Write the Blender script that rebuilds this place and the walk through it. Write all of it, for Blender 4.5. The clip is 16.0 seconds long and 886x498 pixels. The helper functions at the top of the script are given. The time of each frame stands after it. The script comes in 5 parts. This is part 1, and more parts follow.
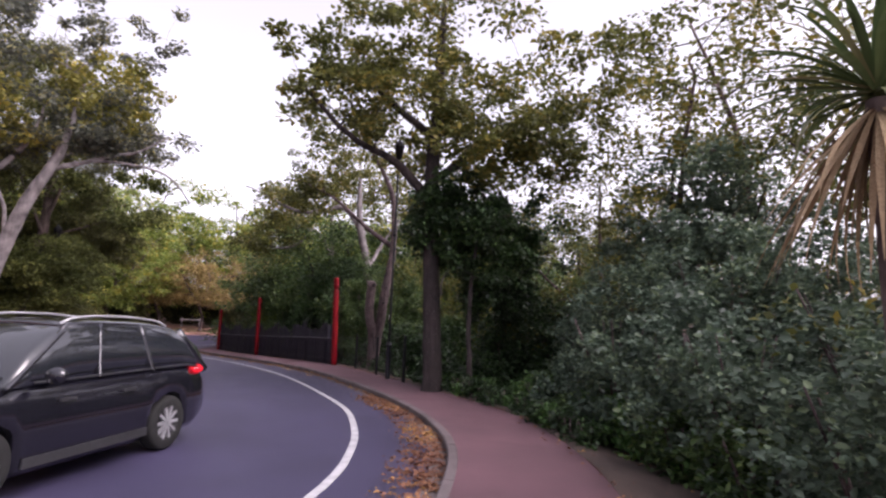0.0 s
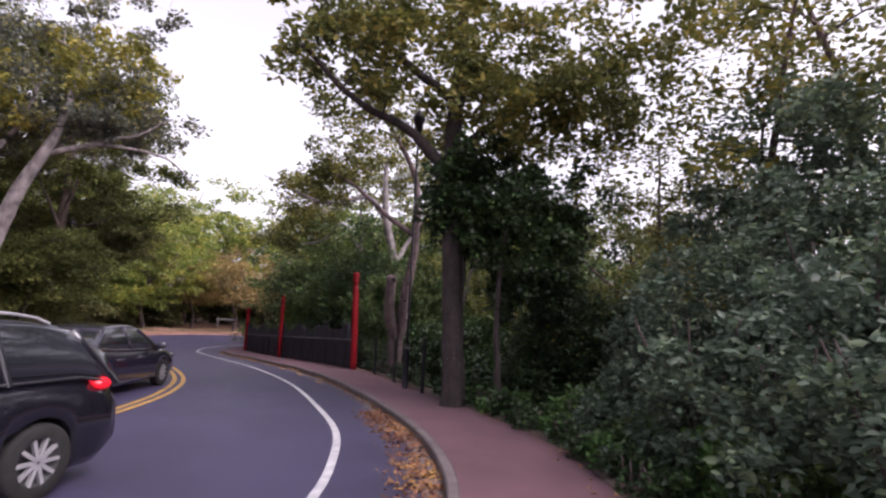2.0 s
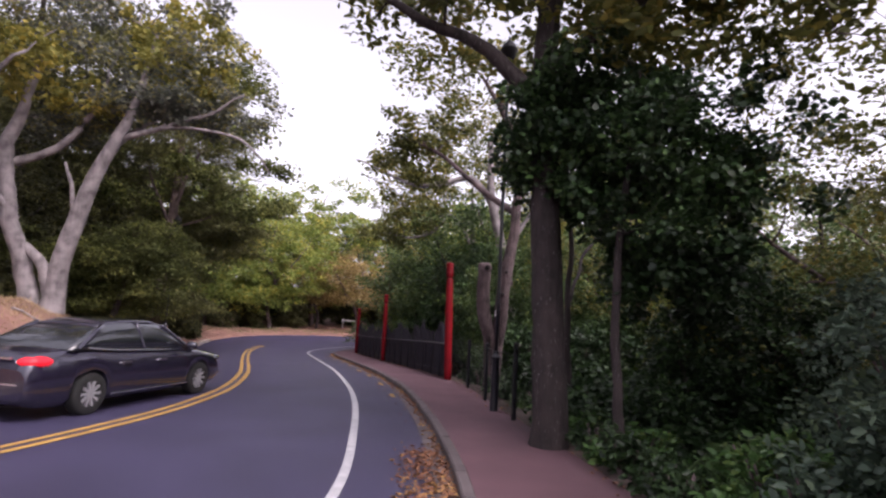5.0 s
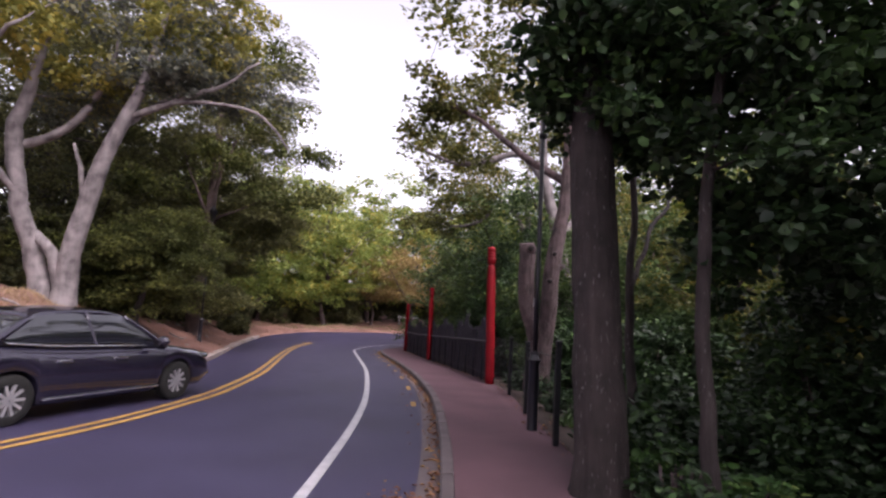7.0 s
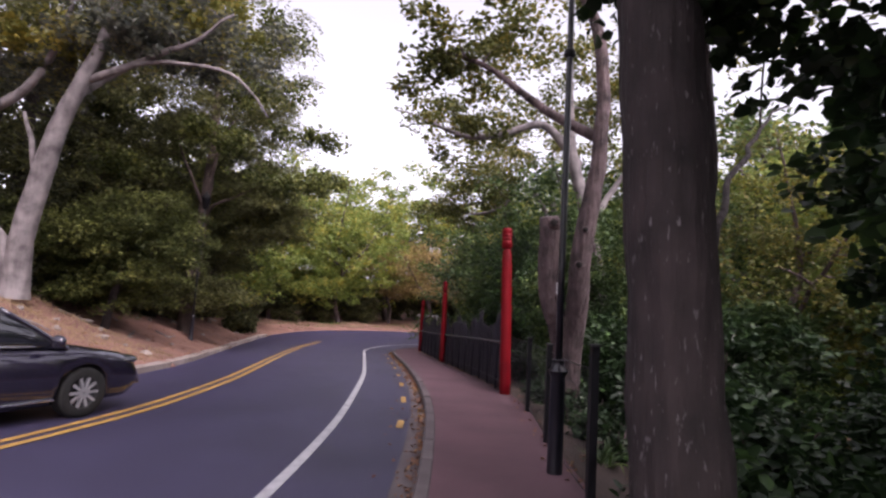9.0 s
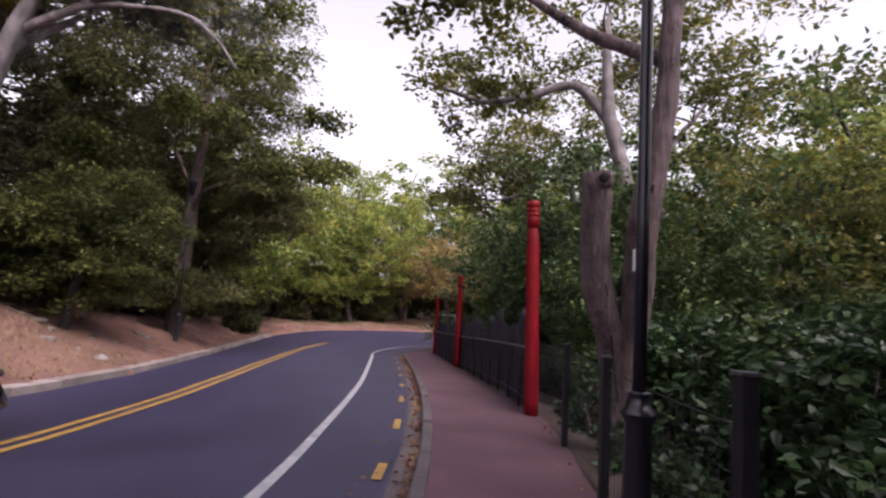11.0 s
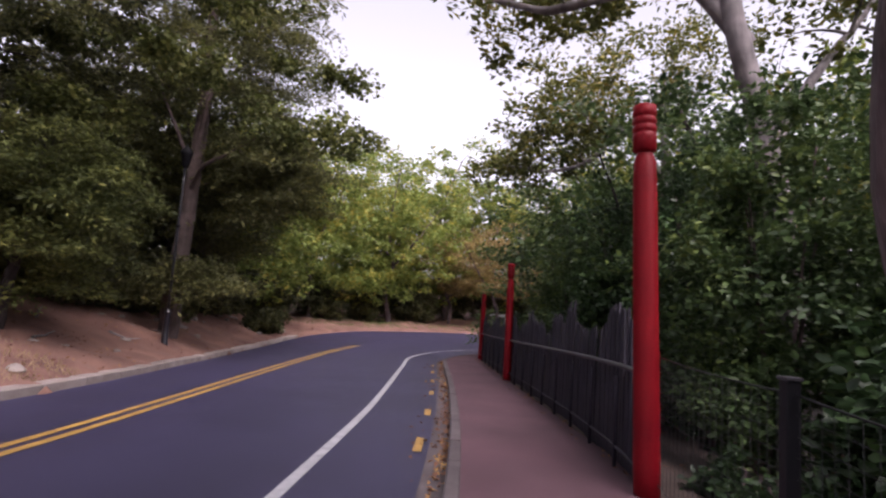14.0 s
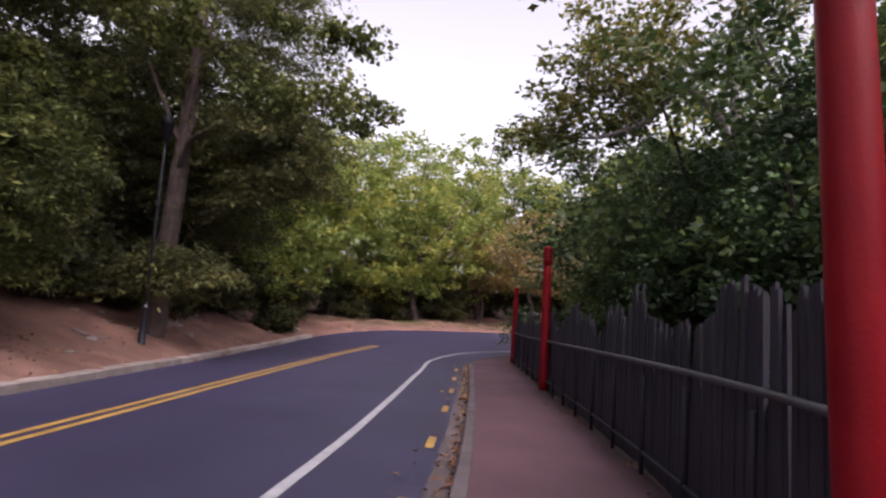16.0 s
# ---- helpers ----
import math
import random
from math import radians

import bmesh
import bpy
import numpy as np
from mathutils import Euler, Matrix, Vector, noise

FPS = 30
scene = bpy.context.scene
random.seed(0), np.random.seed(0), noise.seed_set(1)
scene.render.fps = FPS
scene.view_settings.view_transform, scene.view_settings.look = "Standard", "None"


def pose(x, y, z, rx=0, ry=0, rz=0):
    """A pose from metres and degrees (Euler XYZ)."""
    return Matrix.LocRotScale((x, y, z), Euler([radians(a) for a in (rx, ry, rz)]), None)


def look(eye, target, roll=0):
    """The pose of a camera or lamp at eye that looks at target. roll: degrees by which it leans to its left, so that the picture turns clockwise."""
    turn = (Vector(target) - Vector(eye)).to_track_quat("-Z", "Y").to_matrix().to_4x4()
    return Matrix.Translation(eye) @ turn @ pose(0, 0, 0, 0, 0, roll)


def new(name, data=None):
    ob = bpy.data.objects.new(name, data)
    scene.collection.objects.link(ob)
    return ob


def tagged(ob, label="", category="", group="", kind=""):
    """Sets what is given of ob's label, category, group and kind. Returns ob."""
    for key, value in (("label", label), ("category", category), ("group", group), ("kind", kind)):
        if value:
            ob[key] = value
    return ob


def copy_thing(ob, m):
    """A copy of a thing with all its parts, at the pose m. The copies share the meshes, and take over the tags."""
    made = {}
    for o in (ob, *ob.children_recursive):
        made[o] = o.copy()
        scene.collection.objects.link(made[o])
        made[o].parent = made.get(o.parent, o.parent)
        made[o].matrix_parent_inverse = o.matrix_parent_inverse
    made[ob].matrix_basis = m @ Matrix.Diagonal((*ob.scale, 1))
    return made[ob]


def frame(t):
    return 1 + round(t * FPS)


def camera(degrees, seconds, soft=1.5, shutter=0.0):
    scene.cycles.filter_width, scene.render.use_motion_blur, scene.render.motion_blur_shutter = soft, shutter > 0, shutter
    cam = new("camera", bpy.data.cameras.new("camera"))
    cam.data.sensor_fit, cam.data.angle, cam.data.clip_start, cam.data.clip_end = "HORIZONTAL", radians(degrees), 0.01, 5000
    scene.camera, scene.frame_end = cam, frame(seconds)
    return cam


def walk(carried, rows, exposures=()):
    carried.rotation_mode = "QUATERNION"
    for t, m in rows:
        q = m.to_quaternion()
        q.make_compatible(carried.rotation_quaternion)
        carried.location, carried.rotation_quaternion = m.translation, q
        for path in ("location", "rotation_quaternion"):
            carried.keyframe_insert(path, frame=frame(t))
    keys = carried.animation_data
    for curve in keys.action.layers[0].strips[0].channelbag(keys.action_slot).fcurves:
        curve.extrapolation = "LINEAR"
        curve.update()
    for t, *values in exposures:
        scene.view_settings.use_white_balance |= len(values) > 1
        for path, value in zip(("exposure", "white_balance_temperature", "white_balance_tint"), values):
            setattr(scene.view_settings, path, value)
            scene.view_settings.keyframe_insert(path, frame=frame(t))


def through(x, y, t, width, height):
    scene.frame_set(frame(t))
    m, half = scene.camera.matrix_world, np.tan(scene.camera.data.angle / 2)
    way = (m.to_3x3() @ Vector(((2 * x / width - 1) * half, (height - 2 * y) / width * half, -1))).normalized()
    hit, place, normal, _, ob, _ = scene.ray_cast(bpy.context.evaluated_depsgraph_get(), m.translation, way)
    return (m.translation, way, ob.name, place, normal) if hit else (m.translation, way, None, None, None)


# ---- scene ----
cam = camera(77.6, 16.0, 2.4)
METRES, EYE, TILT, LEAN, TURN = 21.5, 1.7, 0.0, 0.0, -32.1
ROWS = [
    (0.0, 0.0, 0.0, 0.0, -0.32, 7.81, -2.34),
    (0.5, 0.0068, 0.0296, 0.0007, 0.42, 7.77, -2.38),
    (1.0, 0.0123, 0.0606, 0.0003, 1.22, 7.73, -2.44),
    (1.5, 0.0181, 0.0912, 0.0005, 2.29, 7.71, -2.47),
    (2.0, 0.0226, 0.1232, -0.0002, 4.27, 7.75, -2.64),
    (2.5, 0.0278, 0.154, -0.001, 6.04, 7.75, -2.71),
    (3.0, 0.031, 0.1834, -0.0015, 8.3, 7.74, -2.8),
    (3.5, 0.0364, 0.2136, -0.0023, 10.33, 7.67, -2.85),
    (4.0, 0.0388, 0.2468, -0.0031, 13.43, 7.64, -3.06),
    (4.5, 0.0408, 0.2784, -0.004, 15.69, 7.58, -3.17),
    (5.0, 0.0412, 0.31, -0.0031, 18.27, 7.47, -3.28),
    (7.5, 0.0307, 0.4605, -0.0071, 25.95, 6.79, -3.44),
    (8.0, 0.0242, 0.4896, -0.008, 26.51, 6.7, -3.46),
    (8.5, 0.0144, 0.5187, -0.0086, 27.13, 6.64, -3.52),
    (9.0, 0.0042, 0.5477, -0.0084, 27.89, 6.6, -3.55),
    (11.5, -0.059, 0.6906, -0.0109, 30.67, 6.39, -3.64),
    (12.0, -0.0742, 0.7183, -0.0121, 31.36, 6.36, -3.69),
    (12.5, -0.0884, 0.746, -0.0126, 32.27, 6.31, -3.74),
    (13.0, -0.1049, 0.7752, -0.0136, 33.25, 6.28, -3.81),
    (13.5, -0.1207, 0.8022, -0.0134, 34.26, 6.21, -3.83),
    (14.0, -0.1357, 0.8298, -0.0138, 35.22, 6.17, -3.85),
    (14.5, -0.1517, 0.8573, -0.0154, 36.19, 6.11, -3.86),
    (15.0, -0.1661, 0.8863, -0.0162, 37.11, 6.01, -3.86),
    (15.5, -0.1826, 0.9139, -0.0182, 38.04, 5.95, -3.85),
    (16.0, -0.1966, 0.9428, -0.0193, 38.91, 5.9, -3.84),
]
walk(cam, [(t, pose(0, 0, EYE, TILT, LEAN, TURN) @ pose(METRES * x, METRES * y, METRES * z, 90 + pitch, roll, yaw)) for t, x, y, z, yaw, pitch, roll in ROWS],
     [(0.0, 1.36, 6480, 28), (9.0, 1.40, 6480, 28), (11.5, 1.29, 6480, 28), (16.0, 1.28, 6480, 28)])

# ---- world and light ----
world = bpy.data.worlds.new("overcast")
scene.world = world
world.use_nodes = True
wn, wl = world.node_tree.nodes, world.node_tree.links
sky = wn.new("ShaderNodeTexSky")
sky.sky_type = "NISHITA"
sky.sun_disc = False
sky.sun_elevation = radians(52)
sky.sun_rotation = radians(150)
sky.dust_density = 4.0
sky_soft = wn.new("ShaderNodeHueSaturation")
sky_soft.inputs["Saturation"].default_value = 0.22
wl.new(sky.outputs["Color"], sky_soft.inputs["Color"])
wl.new(sky_soft.outputs["Color"], wn["Background"].inputs["Color"])
wn["Background"].inputs["Strength"].default_value = 0.15
sun = new("sun", bpy.data.lights.new("sun", "SUN"))
sun.data.energy = 0.6
sun.data.angle = radians(40)
sun.data.color = (1.0, 0.95, 0.9)
sun.matrix_world = look((0, 0, 40), (-15.5, 27, 0))


# ---- materials ----
def mat(name, low, high, rough=0.8, scale=3.0, fine=40.0, bump=0.2, metal=0.0, coat=0.0, spread=0.0, spec=0.5, detail=4.0):
    """Two-scale noise between two colours, fine relief, optional hue spread per object."""
    m = bpy.data.materials.new(name)
    m.use_nodes = True
    n, l = m.node_tree.nodes, m.node_tree.links
    b = n["Principled BSDF"]
    co = n.new("ShaderNodeTexCoord")
    n1 = n.new("ShaderNodeTexNoise")
    n1.inputs["Scale"].default_value, n1.inputs["Detail"].default_value = scale, detail
    n2 = n.new("ShaderNodeTexNoise")
    n2.inputs["Scale"].default_value, n2.inputs["Detail"].default_value = fine, 3.0
    for q in (n1, n2):
        l.new(co.outputs["Object"], q.inputs["Vector"])
    add = n.new("ShaderNodeMath")
    add.operation = "MULTIPLY_ADD"
    add.inputs[1].default_value = 0.45
    l.new(n2.outputs["Fac"], add.inputs[0])
    l.new(n1.outputs["Fac"], add.inputs[2])
    ramp = n.new("ShaderNodeMapRange")
    ramp.inputs["From Min"].default_value, ramp.inputs["From Max"].default_value = 0.45, 1.0
    l.new(add.outputs[0], ramp.inputs["Value"])
    mix = n.new("ShaderNodeMix")
    mix.data_type = "RGBA"
    mix.inputs[6].default_value, mix.inputs[7].default_value = (*low, 1), (*high, 1)
    l.new(ramp.outputs[0], mix.inputs[0])
    out = mix.outputs[2]
    if spread:
        info = n.new("ShaderNodeObjectInfo")
        hs = n.new("ShaderNodeHueSaturation")
        mr = n.new("ShaderNodeMapRange")
        mr.inputs["To Min"].default_value, mr.inputs["To Max"].default_value = 1 - spread, 1 + spread
        l.new(info.outputs["Random"], mr.inputs["Value"])
        l.new(mr.outputs[0], hs.inputs["Value"])
        l.new(out, hs.inputs["Color"])
        out = hs.outputs["Color"]
    l.new(out, b.inputs["Base Color"])
    b.inputs["Roughness"].default_value, b.inputs["Metallic"].default_value = rough, metal
    b.inputs["Coat Weight"].default_value = coat
    b.inputs["Specular IOR Level"].default_value = spec
    if bump:
        bp = n.new("ShaderNodeBump")
        bp.inputs["Strength"].default_value, bp.inputs["Distance"].default_value = bump, 0.02
        l.new(n2.outputs["Fac"], bp.inputs["Height"])
        l.new(bp.outputs[0], b.inputs["Normal"])
    return m


def leaf_mat(name, low, high, tip, rough=0.45, through=0.3, spec=0.25):
    """Leaves: colour by island between low and high, some turned to tip; a part of the light passes through."""
    m = bpy.data.materials.new(name)
    m.use_nodes = True
    n, l = m.node_tree.nodes, m.node_tree.links
    b, o = n["Principled BSDF"], n["Material Output"]
    geo = n.new("ShaderNodeNewGeometry")
    co = n.new("ShaderNodeTexCoord")
    patch = n.new("ShaderNodeTexNoise")
    patch.inputs["Scale"].default_value = 0.55
    l.new(co.outputs["Object"], patch.inputs["Vector"])
    add = n.new("ShaderNodeMath")
    add.operation = "MULTIPLY_ADD"
    add.inputs[1].default_value = 0.5
    l.new(geo.outputs["Random Per Island"], add.inputs[0])
    l.new(patch.outputs["Fac"], add.inputs[2])
    ramp = n.new("ShaderNodeValToRGB")
    e = ramp.color_ramp.elements
    e[0].position, e[0].color = 0.42, (*low, 1)
    e[1].position, e[1].color = 0.86, (*high, 1)
    last = e.new(1.0)
    last.color = (*tip, 1)
    l.new(add.outputs[0], ramp.inputs["Fac"])
    l.new(ramp.outputs["Color"], b.inputs["Base Color"])
    b.inputs["Roughness"].default_value = rough
    b.inputs["Specular IOR Level"].default_value = spec
    tr = n.new("ShaderNodeBsdfTranslucent")
    l.new(ramp.outputs["Color"], tr.inputs["Color"])
    ms = n.new("ShaderNodeMixShader")
    ms.inputs["Fac"].default_value = through
    l.new(b.outputs[0], ms.inputs[1])
    l.new(tr.outputs[0], ms.inputs[2])
    l.new(ms.outputs[0], o.inputs["Surface"])
    return m


def bark_mat(name, low, high, streak=9.0, bump=0.7, flecks=0.0):
    m = mat(name, low, high, 0.9, 3.2, streak, bump)
    [q for q in m.node_tree.nodes if q.bl_idname == "ShaderNodeMapRange"][0].inputs["From Max"].default_value = 0.9
    n, l = m.node_tree.nodes, m.node_tree.links
    mp = n.new("ShaderNodeMapping")
    mp.inputs["Scale"].default_value = (1, 1, 0.18)
    co = [q for q in n if q.bl_idname == "ShaderNodeTexCoord"][0]
    l.new(co.outputs["Object"], mp.inputs["Vector"])
    for q in n:
        if q.bl_idname == "ShaderNodeTexNoise" and q.inputs["Scale"].default_value == streak:
            l.new(mp.outputs[0], q.inputs["Vector"])
            q.inputs["Detail"].default_value = 6
        if q.bl_idname == "ShaderNodeBump":
            q.inputs["Distance"].default_value = 0.06
    if flecks:
        pale = n.new("ShaderNodeTexNoise")
        pale.inputs["Scale"].default_value, pale.inputs["Detail"].default_value = 34.0, 3.0
        mp2 = n.new("ShaderNodeMapping")
        mp2.inputs["Scale"].default_value = (1, 1, 0.3)
        l.new(co.outputs["Object"], mp2.inputs["Vector"])
        l.new(mp2.outputs[0], pale.inputs["Vector"])
        cut = n.new("ShaderNodeMapRange")
        cut.inputs["From Min"].default_value, cut.inputs["From Max"].default_value = 0.63, 0.76
        cut.inputs["To Max"].default_value = flecks
        l.new(pale.outputs["Fac"], cut.inputs["Value"])
        mx = n.new("ShaderNodeMix")
        mx.data_type = "RGBA"
        mx.inputs[7].default_value = (0.42, 0.38, 0.40, 1)
        b = n["Principled BSDF"]
        old = b.inputs["Base Color"].links[0].from_socket
        l.new(old, mx.inputs[6])
        l.new(cut.outputs[0], mx.inputs[0])
        l.new(mx.outputs[2], b.inputs["Base Color"])
    return m


ASPHALT = mat("asphalt", (0.0215, 0.0180, 0.043), (0.0445, 0.0380, 0.084), 0.56, 0.7, 160, 0.35)
PATH = mat("red_asphalt", (0.070, 0.034, 0.043), (0.130, 0.064, 0.080), 0.85, 0.8, 130, 0.3)
CONCRETE = mat("kerb_concrete", (0.066, 0.052, 0.054), (0.135, 0.110, 0.114), 0.9, 2.5, 70, 0.4, spread=0.12)
ROCK = mat("weathered_rock", (0.17, 0.145, 0.13), (0.33, 0.285, 0.26), 0.9, 5.0, 50, 0.5)
STONE = mat("kerb_stone", (0.19, 0.150, 0.135), (0.37, 0.315, 0.29), 0.9, 2.0, 50, 0.5, spread=0.15)
WHITE_LINE = mat("white_paint", (0.26, 0.26, 0.28), (0.50, 0.50, 0.52), 0.6, 5, 60, 0.2)
YELLOW_LINE = mat("yellow_paint", (0.25, 0.145, 0.04), (0.50, 0.29, 0.065), 0.6, 5, 60, 0.2)
GROUND = mat("earth", (0.105, 0.050, 0.040), (0.265, 0.142, 0.108), 0.95, 0.9, 25, 0.6)
SOIL = mat("dark_soil", (0.028, 0.019, 0.016), (0.085, 0.058, 0.048), 0.95, 1.1, 28, 0.6)
STRAW = mat("dry_grass", (0.20, 0.135, 0.08), (0.40, 0.29, 0.17), 0.95, 1.2, 30, 0.6)
GRASS = mat("grass_blade", (0.07, 0.10, 0.03), (0.16, 0.19, 0.06), 0.8, 2, 30, 0.2)
LITTER = leaf_mat("fallen_leaves", (0.115, 0.050, 0.034), (0.26, 0.125, 0.07), (0.40, 0.23, 0.08), 0.8, 0.1)
GLOSS_IRON = mat("gloss_black_iron", (0.006, 0.006, 0.010), (0.014, 0.014, 0.021), 0.28, 6, 80, 0.08, spec=0.6)
BLACK = mat("black_iron", (0.005, 0.005, 0.007), (0.014, 0.014, 0.018), 0.5, 6, 80, 0.15, spec=0.3)
FENCE = mat("fence_iron", (0.012, 0.011, 0.017), (0.034, 0.030, 0.043), 0.6, 5, 70, 0.15, spread=0.2, spec=0.3)
RAIL = mat("worn_rail", (0.03, 0.03, 0.036), (0.075, 0.07, 0.08), 0.5, 6, 60, 0.1)
RED = mat("red_stain", (0.125, 0.002, 0.006), (0.225, 0.006, 0.010), 0.5, 2.2, 45, 0.12, spec=0.18)
BARK = bark_mat("grey_bark", (0.018, 0.0125, 0.0135), (0.150, 0.106, 0.108), 17.0, 1.0, 0.30)
HOLLOW = mat("knot_hollow", (0.008, 0.006, 0.006), (0.02, 0.015, 0.014), 0.95, 6, 40, 0.2)
BARK_DARK = bark_mat("dark_bark", (0.009, 0.0066, 0.0066), (0.040, 0.029, 0.029), 10.0, 1.0, 0.32)
BARK_PALE = bark_mat("pale_bark", (0.065, 0.056, 0.058), (0.25, 0.222, 0.222), 7.0, 0.6)
BARK_BROWN = bark_mat("brown_bark", (0.040, 0.028, 0.026), (0.125, 0.090, 0.083), 8.0, 0.8)
L_OLIVE = leaf_mat("olive_leaves", (0.060, 0.072, 0.022), (0.135, 0.145, 0.040), (0.25, 0.21, 0.05), 0.45, 0.38)
# dark climber leaves; on low shrubs this colour also carries the canopy's shade
L_IVY_SHADED = leaf_mat("ivy_and_shaded_leaves", (0.013, 0.028, 0.013), (0.033, 0.066, 0.024), (0.075, 0.145, 0.042), 0.42, 0.24, 0.35)
# darker version of L_DARK: the wood's inner shade painted into the leaves
L_SHADE = leaf_mat("shade_darkened_leaves", (0.030, 0.034, 0.018), (0.074, 0.080, 0.034), (0.14, 0.14, 0.05), 0.6, 0.3)
L_GREY = leaf_mat("grey_green_leaves", (0.042, 0.070, 0.050), (0.120, 0.180, 0.122), (0.19, 0.26, 0.14), 0.5, 0.32, 0.5)
L_DARK = leaf_mat("dark_needles", (0.058, 0.064, 0.030), (0.135, 0.142, 0.054), (0.20, 0.19, 0.06), 0.6, 0.40)
L_GREEN = leaf_mat("mid_green_leaves", (0.030, 0.056, 0.025), (0.080, 0.132, 0.045), (0.14, 0.19, 0.055), 0.4, 0.3)
L_FRESH = leaf_mat("fresh_green_leaves", (0.040, 0.095, 0.030), (0.095, 0.19, 0.055), (0.20, 0.26, 0.07), 0.45, 0.35)
L_AMBER = leaf_mat("yellowing_leaves", (0.14, 0.15, 0.04), (0.28, 0.265, 0.07), (0.46, 0.37, 0.08), 0.5, 0.42)
L_LIME = leaf_mat("yellow_green_leaves", (0.135, 0.185, 0.047), (0.26, 0.325, 0.085), (0.42, 0.37, 0.08), 0.5, 0.45)
L_BROWN = leaf_mat("turning_leaves", (0.19, 0.14, 0.06), (0.35, 0.26, 0.11), (0.42, 0.31, 0.11), 0.6, 0.38)
L_SAGE = leaf_mat("dull_sage_leaves", (0.062, 0.073, 0.064), (0.150, 0.158, 0.122), (0.28, 0.26, 0.085), 0.5, 0.36)
L_MOSS = leaf_mat("moss_green_sprays", (0.038, 0.050, 0.016), (0.100, 0.118, 0.033), (0.20, 0.21, 0.06), 0.6, 0.35)
L_BLADE = leaf_mat("blade_leaves", (0.045, 0.075, 0.030), (0.11, 0.15, 0.06), (0.25, 0.20, 0.11), 0.45, 0.2)


# ---- mesh helpers ----
def part(name, bm, material, parent=None, label=""):
    me = bpy.data.meshes.new(name)
    bm.to_mesh(me)
    bm.free()
    me.materials.append(material)
    ob = new(name, me)
    ob.parent = parent
    if label:
        ob["label"] = label
    return ob


def from_arrays(name, verts, faces, material, parent=None, smooth=False, label=""):
    """A mesh from a vertex array and an array of equal-sized faces."""
    verts, faces = np.asarray(verts, np.float32), np.asarray(faces, np.int32)
    k = faces.shape[1]
    me = bpy.data.meshes.new(name)
    me.vertices.add(len(verts))
    me.vertices.foreach_set("co", verts.ravel())
    me.loops.add(faces.size)
    me.loops.foreach_set("vertex_index", faces.ravel())
    me.polygons.add(len(faces))
    me.polygons.foreach_set("loop_start", np.arange(0, faces.size, k, dtype=np.int32))
    me.polygons.foreach_set("loop_total", np.full(len(faces), k, np.int32))
    if smooth:
        me.polygons.foreach_set("use_smooth", np.ones(len(faces), bool))
    me.update(calc_edges=True)
    me.materials.append(material)
    ob = new(name, me)
    ob.parent = parent
    if label:
        ob["label"] = label
    return ob


def thing(name, label, category, at=(0, 0, 0), group="", kind="", turn=0):
    ob = new(name)
    ob.matrix_world = pose(*at, 0, 0, turn)
    ob.empty_display_size = 0.2
    return tagged(ob, label, category, group, kind)


def box_bm(bm, x0, y0, z0, x1, y1, z1, bevel=0.0):
    r = bmesh.ops.create_cube(bm, size=1, matrix=Matrix.LocRotScale(((x0 + x1) / 2, (y0 + y1) / 2, (z0 + z1) / 2), None, (abs(x1 - x0), abs(y1 - y0), abs(z1 - z0))))
    if bevel:
        es = list({e for v in r["verts"] for e in v.link_edges})
        bmesh.ops.bevel(bm, geom=es, offset=bevel, segments=2, affect="EDGES", profile=0.6)
    return bm


def lathe(profile, sides=20, squash=1.0, caps=True):
    """A turned solid about z from (radius, height) pairs."""
    bm = bmesh.new()
    rings = []
    for r, z in profile:
        rings.append([bm.verts.new((r * math.cos(2 * math.pi * i / sides), squash * r * math.sin(2 * math.pi * i / sides), z)) for i in range(sides)])
    for a, b in zip(rings, rings[1:]):
        for i in range(sides):
            bm.faces.new((a[i], a[(i + 1) % sides], b[(i + 1) % sides], b[i])).smooth = True
    if caps:
        bm.faces.new(list(reversed(rings[0])))
        bm.faces.new(rings[-1])
    return bm


def spline(points, step=0.5):
    """Catmull-Rom through the points, resampled evenly."""
    p = np.array(points, float)
    p = np.vstack([2 * p[0] - p[1], p, 2 * p[-1] - p[-2]])
    out = []
    for i in range(1, len(p) - 2):
        for u in np.linspace(0, 1, 24, endpoint=False):
            a, b, c, d = p[i - 1], p[i], p[i + 1], p[i + 2]
            out.append(0.5 * (2 * b + (c - a) * u + (2 * a - 5 * b + 4 * c - d) * u * u + (3 * b - a - 3 * c + d) * u ** 3))
    out.append(p[-2])
    out = np.array(out)
    s = np.concatenate([[0], np.cumsum(np.linalg.norm(np.diff(out, axis=0), axis=1))])
    n = max(2, int(s[-1] / step) + 1)
    t = np.linspace(0, s[-1], n)
    return np.stack([np.interp(t, s, out[:, i]) for i in range(out.shape[1])], 1)


def side(line, d):
    """The line moved d metres to its right."""
    t = np.gradient(line[:, :2], axis=0)
    t /= np.linalg.norm(t, axis=1)[:, None]
    return line[:, :2] + d * np.stack([t[:, 1], -t[:, 0]], 1)


def fall(y):
    """The gentle fall of the road beyond the red post."""
    return np.interp(np.asarray(y, float), [17, 20, 24, 30, 36, 39, 41, 44, 48, 52, 60], [0, -0.03, -0.12, -0.30, -0.47, -0.51, -0.50, -0.37, -0.08, 0.10, 0.15])


